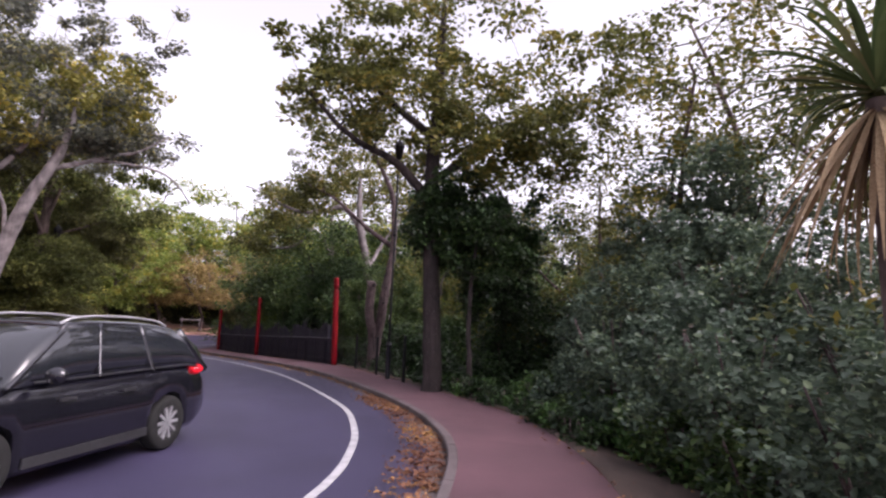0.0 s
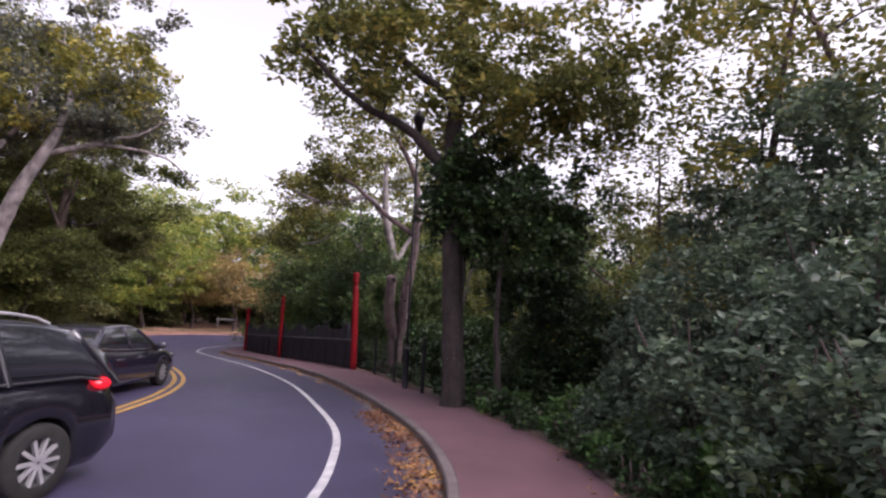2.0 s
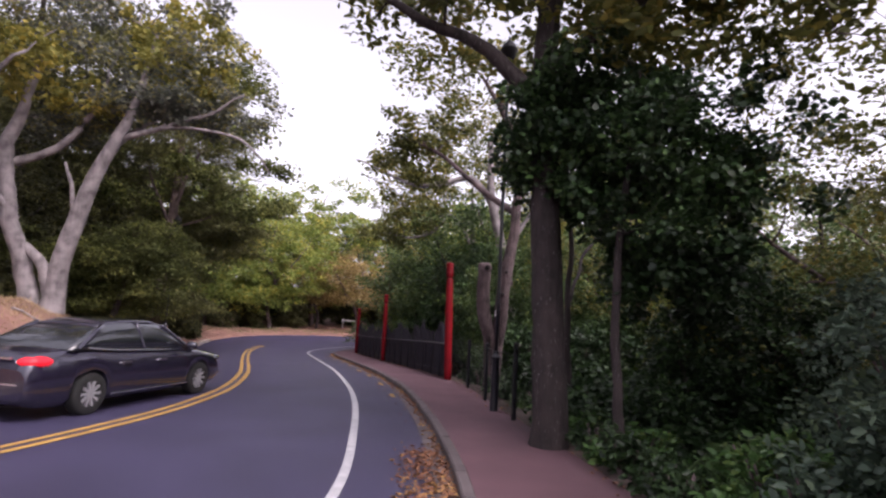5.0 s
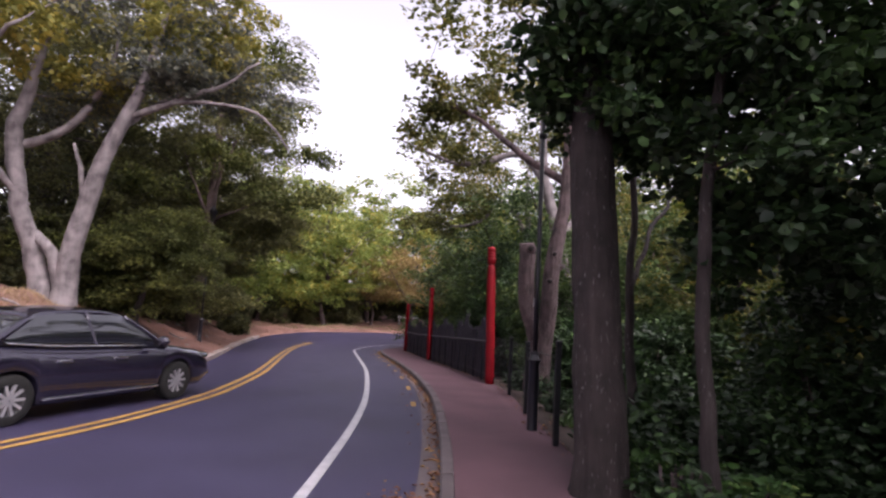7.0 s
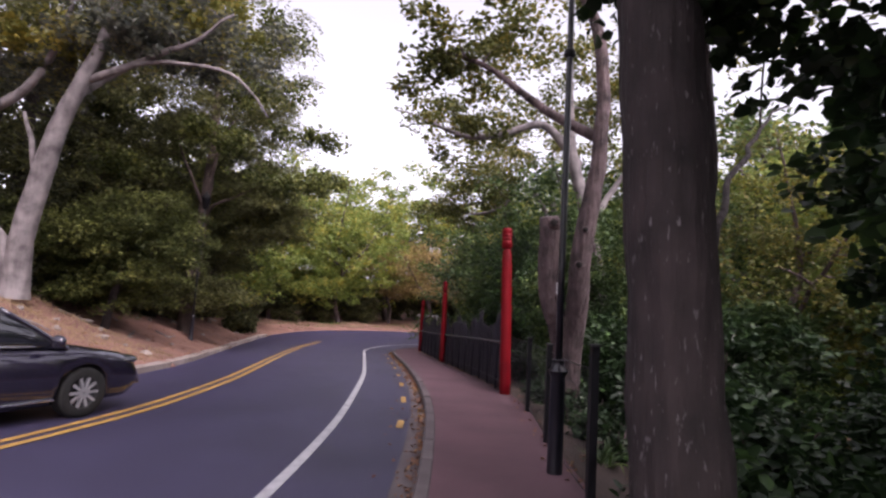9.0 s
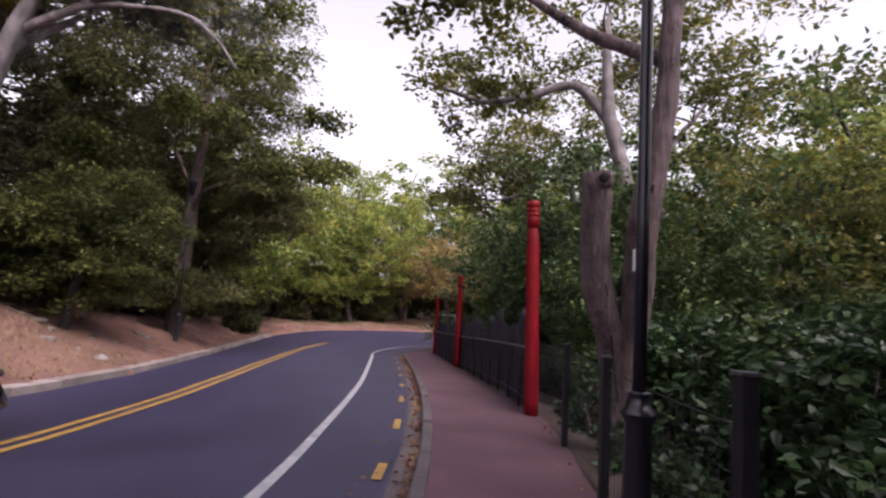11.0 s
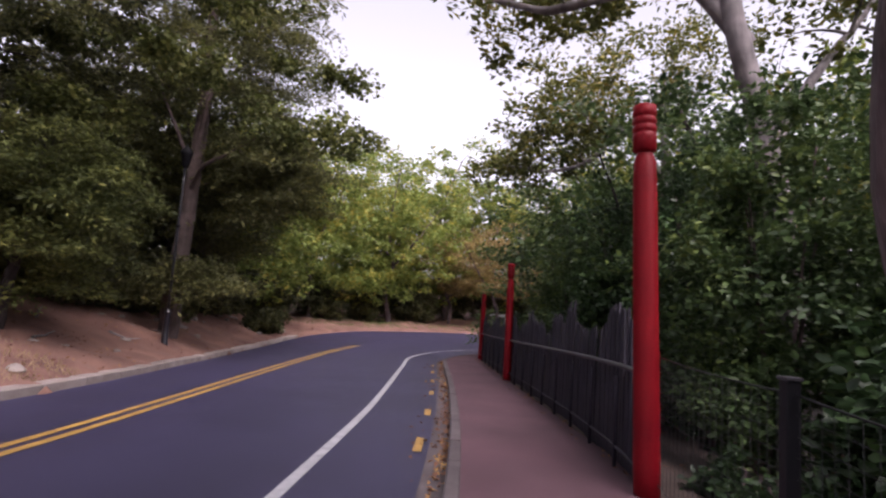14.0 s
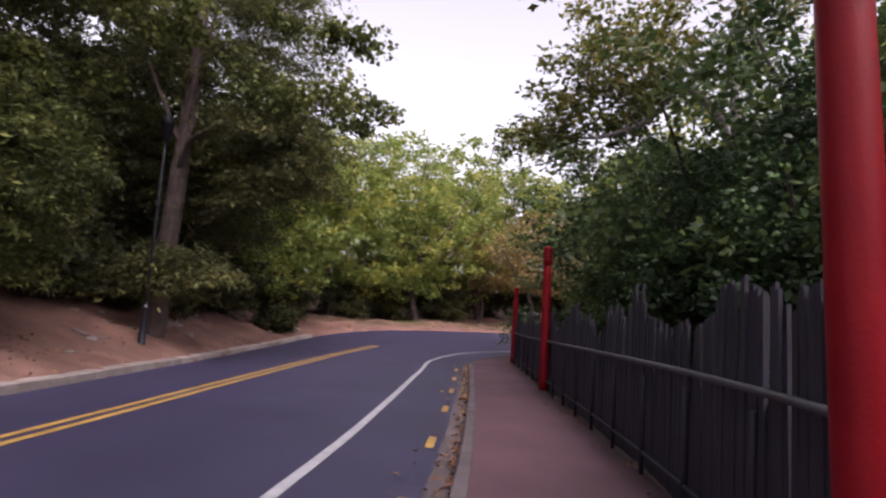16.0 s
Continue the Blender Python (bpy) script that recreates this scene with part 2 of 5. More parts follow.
def ribbon(name, profile_lines, material, smooth=True, parent=None):
    """Sheets between neighbouring 3D lines of equal length."""
    n = len(profile_lines[0])
    v = np.concatenate(profile_lines)
    f = []
    for k in range(len(profile_lines) - 1):
        a = k * n + np.arange(n - 1)
        f.append(np.stack([a, a + n, a + n + 1, a + 1], 1))
    return from_arrays(name, v, np.concatenate(f), material, parent, smooth)


def lift(xy, z):
    return np.column_stack([xy, fall(xy[:, 1]) + z])


# ---- plan: the lines of road and path ----
YELLOW = spline([(-18, -4), (-9, 1.5), (-4.2, 5.6), (-0.8, 9.7), (0.35, 11.4), (1.65, 14.2), (2.35, 16.4), (2.7, 19), (2.65, 22.5), (2.35, 26), (1.95, 30), (1.45, 36), (1.4, 40), (2.1, 43.5), (3.8, 46.1), (7.4, 48), (14, 49.2), (30, 50), (60, 50)])
WHITE = spline([(-10, -5.5), (-4.6, -0.8), (-0.6, 3.0), (2.2, 5.9), (3.4, 7.7), (4.15, 9.35), (4.77, 11.3), (5.15, 14), (5.42, 17), (5.5, 20), (5.42, 25), (5.2, 29), (4.8, 35), (4.6, 39.3), (5.5, 42.3), (8.2, 44.5), (14, 45.8), (30, 46.6), (60, 46.6)])
CHANNEL = spline([(-9.2, -6.4), (-3.8, -1.6), (0.3, 2.1), (3.2, 5.4), (4.55, 7.37), (5.33, 9.28), (5.83, 11.28), (6.27, 14.5), (6.55, 18), (6.63, 21), (6.55, 25), (6.3, 30), (5.92, 35.5), (5.78, 38.6), (6.4, 41.0), (8.6, 43.2), (14, 44.6), (30, 45.4), (60, 45.4)])
LEFT = spline([(-20, 1.5), (-11.5, 6), (-6, 10), (-2.9, 13), (-1.2, 15.6), (-0.12, 18), (0.42, 20.5), (0.55, 23), (0.27, 26.5), (-0.58, 32), (-1.4, 37), (-1.75, 41), (-1.6, 44.2), (-0.4, 47.2), (1.6, 49.4), (4.6, 51.2), (9, 52.5), (16, 53.6), (30, 54.4), (60, 54.4)])
OUTER = spline([(-8.0, -8.6), (-2.2, -3.2), (2.2, 1.2), (4.84, 3.97), (6.49, 6.55), (7.48, 8.97), (7.88, 11.5), (8.10, 14), (8.36, 17), (8.68, 20), (8.74, 22.5), (8.5, 26), (8.13, 31), (7.75, 36), (7.42, 39.4), (7.9, 41.3), (9.6, 42.5), (14, 43.4), (30, 44.2), (60, 44.2)])


def resample(line, n):
    s = np.concatenate([[0], np.cumsum(np.linalg.norm(np.diff(line, axis=0), axis=1))])
    t = np.linspace(0, s[-1], n)
    return np.stack([np.interp(t, s, line[:, i]) for i in range(line.shape[1])], 1)


N = 260
ch, le, ou = resample(CHANNEL, N), resample(LEFT, N), resample(OUTER, N)


def lateral(px, py, line):
    """Signed distance to the right of a line."""
    t = np.gradient(line, axis=0)
    t /= np.linalg.norm(t, axis=1)[:, None]
    d2 = (px[:, None] - line[None, :, 0]) ** 2 + (py[:, None] - line[None, :, 1]) ** 2
    i = d2.argmin(1)
    dx, dy = px - line[i, 0], py - line[i, 1]
    s = dx * t[i, 1] - dy * t[i, 0]
    return np.where(s >= 0, 1, -1) * np.sqrt(d2[np.arange(len(px)), i])


def ripple(x, y, s):
    return np.sin(x / s + 1.7 * np.sin(y / (1.3 * s))) * np.cos(y / (0.9 * s) + 0.6)


def ground_z(px, py):
    px, py = np.atleast_1d(np.asarray(px, float)), np.atleast_1d(np.asarray(py, float))
    base = fall(py)
    dl = -lateral(px, py, LEFT[::2])
    dr = lateral(px, py, OUTER[::2])
    flat = np.clip((py - 41) / 8, 0, 1)
    bank = np.interp(dl, [-0.9, -0.25, 0.1, 0.38, 1.2, 4.0, 7.0, 14, 40], [-0.45, -0.45, -0.35, -0.06, 0.26, 1.72, 2.4, 3.8, 9.0])
    low = np.interp(dl, [-0.9, -0.25, 0.1, 0.38, 1.2, 4.0, 7.0, 14, 40], [-0.45, -0.45, -0.35, -0.06, 0.05, 0.12, 0.15, 0.4, 3.0])
    lump = np.clip(dl - 0.4, 0, 1) * (0.12 * ripple(px, py, 0.9) + 0.07 * ripple(py, px, 0.37))
    bank = np.where(bank > 0, bank * np.interp(py, [21, 27], [1.0, 0.72]), bank)
    zl = bank * (1 - flat) + low * flat + lump
    zr = np.interp(dr, [-0.9, -0.15, 0.05, 0.3, 2.0, 6.0, 15, 40], [-0.45, -0.45, -0.10, -0.06, -0.45, -1.5, -2.6, -3.0])
    zr = zr + np.clip(dr - 0.5, 0, 1) * 0.08 * ripple(px, py, 0.8)
    return base + np.where(dl > -0.9, zl, np.where(dr > -0.9, zr, -0.45))


def gz(x, y):
    return float(ground_z(x, y)[0])


# ---- ground, road, path, kerbs ----
def grid_axis(lo, hi, a, b, fine, coarse):
    """Fine steps between a and b, widening out to lo and hi."""
    out = list(np.arange(a, b, fine))
    s, x = fine, a
    while x > lo:
        s = min(s * 1.35, coarse)
        x -= s
        out.append(x)
    s, x = fine, b
    while x < hi:
        out.append(x)
        s = min(s * 1.35, coarse)
        x += s
    return np.array(sorted(out))


gx = grid_axis(-900, 900, -14, 22, 0.3, 90)
gy = grid_axis(-900, 900, -4, 74, 0.3, 90)
GX, GY = np.meshgrid(gx, gy)
GZ = np.concatenate([ground_z(a, b) for a, b in zip(np.array_split(GX.ravel(), 40), np.array_split(GY.ravel(), 40))])
idx = np.arange(GX.size).reshape(GX.shape)
gf = np.stack([idx[:-1, :-1], idx[:-1, 1:], idx[1:, 1:], idx[1:, :-1]], -1).reshape(-1, 4)
ground = from_arrays("ground", np.column_stack([GX.ravel(), GY.ravel(), GZ]), gf, GROUND, None, True)
tagged(ground, "bare reddish-brown earth bank with dry litter", "ground", kind="structure")

road = ribbon("road", [lift(le + (ch - le) * u, -0.17 + 0.05 * math.sin(math.pi * u)) for u in np.linspace(-0.01, 1.0, 9)], ASPHALT)
tagged(road, "dark grey asphalt road with painted lines", "road", kind="structure")
ch3 = side(ch, 0.36)
path = ribbon("pavement", [lift(ch3 + (ou - ch3) * u, -0.05) for u in np.linspace(0, 1, 5)] + [lift(ou, -0.4)], PATH)
tagged(path, "reddish asphalt footpath beside the road", "pavement", kind="structure")

# strip of darker soil laid over the ground outside the footpath
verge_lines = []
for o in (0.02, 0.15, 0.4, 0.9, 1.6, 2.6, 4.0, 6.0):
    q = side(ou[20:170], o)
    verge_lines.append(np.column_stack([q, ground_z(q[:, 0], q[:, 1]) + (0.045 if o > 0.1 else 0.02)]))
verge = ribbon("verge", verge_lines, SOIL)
tagged(verge, "dark soil below the footpath", "ground", kind="structure")


def road_z(xy):
    """Road surface over plan points, with its camber."""
    dl = lateral(xy[:, 0], xy[:, 1], LEFT[::2])
    dc = -lateral(xy[:, 0], xy[:, 1], CHANNEL[::2])
    u = np.clip(dl / np.maximum(dl + dc, 0.1), 0, 1)
    return fall(xy[:, 1]) - 0.17 + 0.05 * np.sin(np.pi * u)


def painted(name, line, offset, width, material, label):
    a, b = side(line, offset - width / 2), side(line, offset + width / 2)
    ob = ribbon(name, [np.column_stack([a, road_z(a) + 0.008]), np.column_stack([b, road_z(b) + 0.008])], material)
    return tagged(ob, label, "road marking", kind="structure")


SOLID = YELLOW[(YELLOW[:, 1] < 42.5) & (YELLOW[:, 0] < 5)]
painted("centre_line", SOLID, -0.11, 0.11, YELLOW_LINE, "solid yellow centre line painted on asphalt")
painted("centre_line", SOLID, 0.11, 0.11, YELLOW_LINE, "solid yellow centre line painted on asphalt")
painted("edge_line", WHITE, 0.0, 0.115, WHITE_LINE, "solid white edge line painted on asphalt")


# ---- trees and shrubs ----
def leaf_cloud(name, centres, per, spread, size, rng, material, parent, flat=0.7, slim=0.5, droop=0.0, label="", full=False, dome=False):
    """Many small folded leaves round the given centres; flat squeezes each clump, droop turns the leaves down."""
    c = np.repeat(np.asarray(centres, float), per, 0)
    n = len(c)
    off = rng.normal(size=(n, 3))
    off /= np.linalg.norm(off, axis=1)[:, None]
    off *= (rng.random((n, 1)) ** 0.45) * spread * rng.uniform(0.6, 1.35, (len(centres), 1)).repeat(per, 0)
    off[:, 2] *= flat
    if dome:
        off[:, 2] = np.abs(off[:, 2]) - 0.35 * (off[:, 0] ** 2 + off[:, 1] ** 2) / spread
    p = c + off
    d = rng.normal(size=(n, 3))
    d[:, 2] = 0.45 * d[:, 2] - droop
    d += 0.5 * off / spread
    d /= np.linalg.norm(d, axis=1)[:, None]
    up = rng.normal(size=(n, 3)) * 0.95 + (0, 0, 1)
    w = np.cross(d, up)
    w /= np.linalg.norm(w, axis=1)[:, None] + 1e-9
    nn = np.cross(w, d)
    s = size * rng.uniform(0.6, 1.35, (n, 1))
    if full:
        h = 0.5 * slim
        v = np.stack([p, p + s * (0.32 * d + h * w + 0.10 * nn), p + s * (0.72 * d + 0.72 * h * w + 0.08 * nn), p + s * d, p + s * (0.72 * d - 0.72 * h * w + 0.08 * nn), p + s * (0.32 * d - h * w + 0.10 * nn)], 1).reshape(-1, 3)
        k = 6 * np.arange(n)[:, None]
        return from_arrays(name, v, np.concatenate([k + (0, 1, 2, 3), k + (0, 3, 4, 5)]), material, parent, False, label)
    v = np.stack([p, p + s * (0.5 * d + 0.5 * slim * w + 0.10 * nn), p + s * d, p + s * (0.5 * d - 0.5 * slim * w + 0.10 * nn)], 1).reshape(-1, 3)
    f = np.arange(4 * n).reshape(-1, 4)
    return from_arrays(name, v, f, material, parent, False, label)


class Wood:
    """Tapered tubes collected into one mesh."""

    def __init__(self):
        self.v, self.f, self.n = [], [], 0

    def tube(self, pts, rad, sides=7, rough=0.0, rng=None):
        pts, rad = np.asarray(pts, float), np.asarray(rad, float)
        t = np.gradient(pts, axis=0)
        t /= np.linalg.norm(t, axis=1)[:, None] + 1e-9
        ref = np.where(np.abs(t[:, 2:3]) > 0.8, np.array([[1.0, 0, 0]]), np.array([[0, 0, 1.0]]))
        a = np.cross(t, ref)
        a /= np.linalg.norm(a, axis=1)[:, None]
        b = np.cross(t, a)
        ang = np.linspace(0, 2 * np.pi, sides, endpoint=False)
        rr = rad[:, None] * np.ones((1, sides))
        if rough and rng is not None:
            ridge = 1 + rough * (0.6 * rng.normal(size=(1, sides)) + 0.5 * rng.normal(size=(len(pts), sides)))
            rr = rr * np.clip(ridge, 0.8, 1.25)
        ring = pts[:, None] + rr[..., None] * (np.cos(ang)[None, :, None] * a[:, None] + np.sin(ang)[None, :, None] * b[:, None])
        k, m = np.arange(len(pts) - 1)[:, None], np.arange(sides)[None]
        q = self.n + np.stack([k * sides + m, k * sides + (m + 1) % sides, (k + 1) * sides + (m + 1) % sides, (k + 1) * sides + m], -1).reshape(-1, 4)
        cap = self.n + (len(pts) - 1) * sides
        self.v.append(ring.reshape(-1, 3))
        self.f.append(q)
        if sides >= 4:
            self.f.append(np.array([[cap, cap + i, cap + i + 1, cap + i + 2] for i in range(1, sides - 2, 2)]))
        self.n += ring.shape[0] * sides

    def build(self, name, material, parent, label=""):
        return from_arrays(name, np.concatenate(self.v), np.concatenate(self.f), material, parent, True, label)


def crown_centres(rng, blobs):
    """Clump centres through ellipsoids (x, y, z, rx, ry, rz, count), thicker near the rim, with an uneven outline."""
    out = []
    for x, y, z, rx, ry, rz, n in blobs:
        d = rng.normal(size=(n, 3))
        d /= np.linalg.norm(d, axis=1)[:, None]
        wob = 1 + 0.16 * np.sin(3.1 * d[:, 0] + 2.3 * d[:, 1] + x) + 0.12 * np.sin(5.3 * d[:, 2] + 4.1 * d[:, 1] + y)
        r = rng.random(n) ** 0.42 * wob
        out.append(np.array((x, y, z)) + d * r[:, None] * np.array((rx, ry, rz)))
    return np.concatenate(out)


def tree(name, label, at, trunk, blobs, leaf, bark, size=0.16, per=60, spread=0.55, limbs=(), seed=1, flat=0.6, slim=0.55, droop=0.0, sides=12, twig=0.02, rough=0.06, category="tree", extra=(), group="", dome=False, full=False):
    """A tree at a plan point: trunk and limbs as lists of (x, y, z, radius) from its foot, twigs that carry every clump, and leaves."""
    rng = np.random.default_rng(seed)
    root = thing(name, label, category, at, group)
    wood = Wood()
    nodes = []
    for k, line in enumerate([trunk, *limbs]):
        a = spline(line, 0.28)
        if k or len(line) > 2:
            a[1:-1, :2] += np.cumsum(rng.normal(size=(len(a) - 2, 2)) * (0.024 if k else 0.012), 0)
        wood.tube(a[:, :3], np.maximum(a[:, 3], 0.012), sides if k == 0 else 8, rough, rng)
        nodes.append(a)
    stem = wood.build("trunk", bark, root)
    nodes = np.concatenate(nodes)
    nodes = nodes[nodes[:, 2] > 0.3 * nodes[:, 2].max()] if len(blobs) and nodes[:, 2].max() > 3 else nodes
    centres = crown_centres(rng, blobs)
    order = np.argsort(np.min(np.linalg.norm(centres[:, None] - nodes[None, :, :3], axis=2), 1))
    twigs = Wood()
    hold = nodes.copy()
    for i in order:
        c = centres[i]
        dist = np.linalg.norm(hold[:, :3] - c, axis=1) + 0.35 * np.maximum(0, hold[:, 2] - c[2])
        j = dist.argmin()
        s = hold[j]
        ln = np.linalg.norm(c - s[:3])
        if ln < 0.12:
            continue
        u = np.linspace(0, 1, max(3, min(7, int(ln / 0.35) + 3)))[:, None]
        mid = s[:3] + (c - s[:3]) * 0.5 + rng.normal(size=3) * 0.13 * ln + (0, 0, 0.10 * ln)
        pts = (1 - u) ** 2 * s[:3] + 2 * u * (1 - u) * mid + u * u * c
        r0 = min(0.75 * s[3], twig + 0.022 * ln)
        rad = r0 + (max(0.006, 0.25 * r0) - r0) * u[:, 0]
        twigs.tube(pts, rad, 5 if r0 > 0.03 else 4)
        hold = np.vstack([hold, np.column_stack([pts[1:], rad[1:]])])
    if twigs.n:
        tagged(twigs.build("twig_mass", bark, root), kind="stuff")
    tagged(leaf_cloud("crown", centres, per, spread, size, rng, leaf, root, flat, slim, droop, "", full, dome), kind="stuff")
    for nm, eb, em, es, ep, esp, lb in extra:
        leaf_cloud(nm, crown_centres(rng, eb), ep, esp, es, rng, em, root, 0.8, 0.8, 0.3, lb, True)["kind"] = "stuff"
    return root


def shrub(label, x, y, rad, h, leaf, size, clumps, per, seed, name="shrub", slim=0.55, spread=0.28, group="", flat=0.8):
    z = gz(x, y)
    rng = np.random.default_rng(seed)
    root = thing(name, label, "shrub", (x, y, z - 0.05), group)
    wood = Wood()
    for k in range(6):
        a = 2 * math.pi * k / 6 + rng.random()
        r = rad * rng.uniform(0.3, 0.7)
        wood.tube(spline([(0.08 * math.cos(a), 0.08 * math.sin(a), 0), (0.4 * r * math.cos(a), 0.4 * r * math.sin(a), 0.35 * h), (r * math.cos(a), r * math.sin(a), 0.8 * h)], 0.25), np.linspace(0.035, 0.01, len(spline([(0.08 * math.cos(a), 0.08 * math.sin(a), 0), (0.4 * r * math.cos(a), 0.4 * r * math.sin(a), 0.35 * h), (r * math.cos(a), r * math.sin(a), 0.8 * h)], 0.25))), 5)
    tagged(wood.build("twig_mass", BARK, root), kind="stuff")
    c = crown_centres(rng, [(0, 0, 0.5 * h, rad, rad, 0.52 * h, clumps)])
    c = c[c[:, 2] > 0.05]
    tagged(leaf_cloud("foliage", c, per, spread, size, rng, leaf, root, flat, slim, 0.1, "", True), kind="stuff")
    return root


def at_ground(x, y, sink=0.1):
    return (x, y, gz(x, y) - sink)


# the big oak with climbing leaves at the edge of the footpath
tree("ivy_clad_tree", "tall rough-barked tree with dark climbing leaves beside the footpath", (7.80, 12.78, -0.25),
     [(0, 0, 0, 0.31), (-0.01, 0, 0.5, 0.25), (-0.03, 0.02, 2.0, 0.222), (-0.15, 0.05, 4.0, 0.205), (-0.1, 0.2, 6.5, 0.18), (0.1, 0.3, 9.5, 0.13), (0.1, 0.3, 11.5, 0.06)],
     [(0.0, 0.4, 9.2, 4.0, 4.0, 3.0, 108), (1.5, -2.0, 7.4, 3.2, 3.0, 1.3, 20), (-2.6, 1.5, 8.5, 2.4, 2.4, 1.7, 42), (3.6, -3.2, 9.0, 3.4, 3.4, 1.9, 22), (1.6, -1.4, 6.5, 2.0, 2.0, 0.8, 24), (0.5, -0.4, 7.3, 2.2, 2.0, 0.9, 18)], L_OLIVE, BARK_DARK, 0.165, 92, 0.52,
     limbs=[[(-0.15, 0.05, 5.2, 0.15), (-1.2, 0.6, 6.4, 0.11), (-2.3, 1.0, 6.9, 0.08), (-3.6, 1.5, 8.2, 0.04)], [(0.0, 0.2, 6.0, 0.14), (1.2, -0.8, 7.2, 0.10), (2.6, -2.2, 7.8, 0.05)], [(-0.1, 0.2, 7.2, 0.13), (-1.0, 1.5, 8.6, 0.09), (-1.6, 2.8, 10.0, 0.04)], [(0.0, 0.2, 7.5, 0.12), (1.3, 1.4, 8.8, 0.08), (2.5, 2.6, 9.6, 0.04)]],
     seed=3, sides=44, rough=0.045, full=True, extra=[("climber", [(1.0, -0.65, 4.3, 1.45, 1.45, 1.4, 80), (-0.15, 0.05, 4.7, 0.75, 0.75, 1.3, 40), (2.2, -1.2, 4.2, 1.1, 1.1, 1.3, 20), (1.6, -0.8, 2.9, 1.1, 1.0, 0.7, 30), (2.5, 0.3, 3.0, 1.1, 1.1, 1.2, 34), (0.4, -0.3, 5.6, 1.2, 1.2, 0.7, 20)], L_IVY_SHADED, 0.108, 112, 0.32, "dark glossy climbing leaves")])

# the forked tree with one sawn stem behind the wire fence
forked = tree("forked_tree", "grey forked tree with a sawn-off stem and knots", (9.15, 19.3, -0.7),
     [(0.1, 0.05, 0, 0.30), (0.05, 0.02, 0.9, 0.245), (0.0, -0.10, 1.6, 0.235), (0.05, -0.24, 2.0, 0.20), (0.03, -0.48, 2.5, 0.178), (0.0, -0.68, 3.1, 0.168), (0.05, -0.74, 3.65, 0.16), (0.17, -0.75, 4.2, 0.145), (0.32, -0.72, 5.2, 0.12), (0.3, -0.5, 7.2, 0.10), (-0.6, 0.2, 9.3, 0.05)],
     [(-1.0, 0.6, 9.4, 2.4, 2.4, 1.4, 34), (-2.3, 1.6, 7.6, 1.7, 1.8, 0.9, 30)], L_OLIVE, BARK, 0.15, 66, 0.46,
     limbs=[[(-0.02, -0.08, 1.3, 0.19), (-0.14, -0.22, 1.9, 0.165), (-0.34, -0.46, 2.5, 0.178), (-0.50, -0.66, 3.4, 0.172), (-0.56, -0.74, 3.86, 0.165)], [(0.32, -0.72, 5.2, 0.10), (-0.4, 0.2, 6.0, 0.08), (-1.6, 0.9, 7.2, 0.05), (-2.8, 1.9, 7.9, 0.02)]], seed=5, sides=26, rough=0.05, full=True)


def knot(root, x, y, z, r, turn):
    """A healed branch scar: a swollen ring round a dark hollow."""
    ring = part("knot", lathe([(r * 1.9, -0.12), (r * 1.6, -0.03), (r * 1.2, 0.012), (r * 0.8, 0.022), (r * 0.5, 0.0), (r * 0.4, -0.03)], 18), BARK, root)
    ring.matrix_local = pose(x, y, z, 90, 0, turn)
    part("hollow", lathe([(r * 1.0, -0.01), (r * 0.88, 0.023), (0.005, 0.026)], 14), HOLLOW, ring, "dark hollow")


knot(forked, -0.08, -0.865, 3.10, 0.055, -24)
knot(forked, -0.015, -0.92, 3.66, 0.045, -20)
knot(forked, 0.20, -0.74, 3.42, 0.055, 60)
knot(forked, -0.52, -0.89, 3.74, 0.065, -15)
split = Wood()
split.tube([(-0.38, -0.64, 2.6), (-0.27, -0.49, 2.2), (-0.19, -0.37, 1.85), (-0.12, -0.29, 1.5), (-0.05, -0.245, 1.2), (-0.02, -0.225, 0.95)], [0.008, 0.013, 0.015, 0.014, 0.011, 0.006], 6)
split.build("split", HOLLOW, forked, "dark vertical split in the bark")

# slender trees beside the oak
tree("slender_tree", "slender mottled pale trunk under dark leaves", (8.30, 11.75, gz(8.30, 11.75) - 0.1),
     [(0.04, 0, 0, 0.085), (0, 0, 1.0, 0.066), (-0.02, 0.02, 2.4, 0.056), (0.1, 0.0, 4.2, 0.045), (0.2, -0.1, 5.5, 0.02)], [(0.5, -0.4, 4.6, 1.3, 1.3, 0.9, 18), (0.5, -0.2, 3.3, 0.8, 0.8, 0.5, 10)], L_IVY_SHADED, BARK_DARK, 0.11, 80, 0.36, seed=61, sides=14)
tree("slender_tree", "thin dark forked sapling leaning over the gully", (8.98, 14.5, gz(8.98, 14.5) - 0.1),
     [(0.1, -0.05, 0, 0.075), (0.0, 0, 1.2, 0.06), (-0.05, 0, 2.5, 0.05), (0.0, 0.1, 4.0, 0.04), (-0.1, 0.2, 5.6, 0.02)], [(0.6, 0.8, 6.0, 1.6, 1.6, 0.9, 30)], L_OLIVE, BARK_DARK, 0.13, 60, 0.42, seed=62,
     limbs=[[(-0.05, 0, 2.4, 0.04), (0.6, 0.7, 3.2, 0.035), (1.5, 1.6, 4.0, 0.03), (2.4, 2.3, 4.9, 0.015)]])

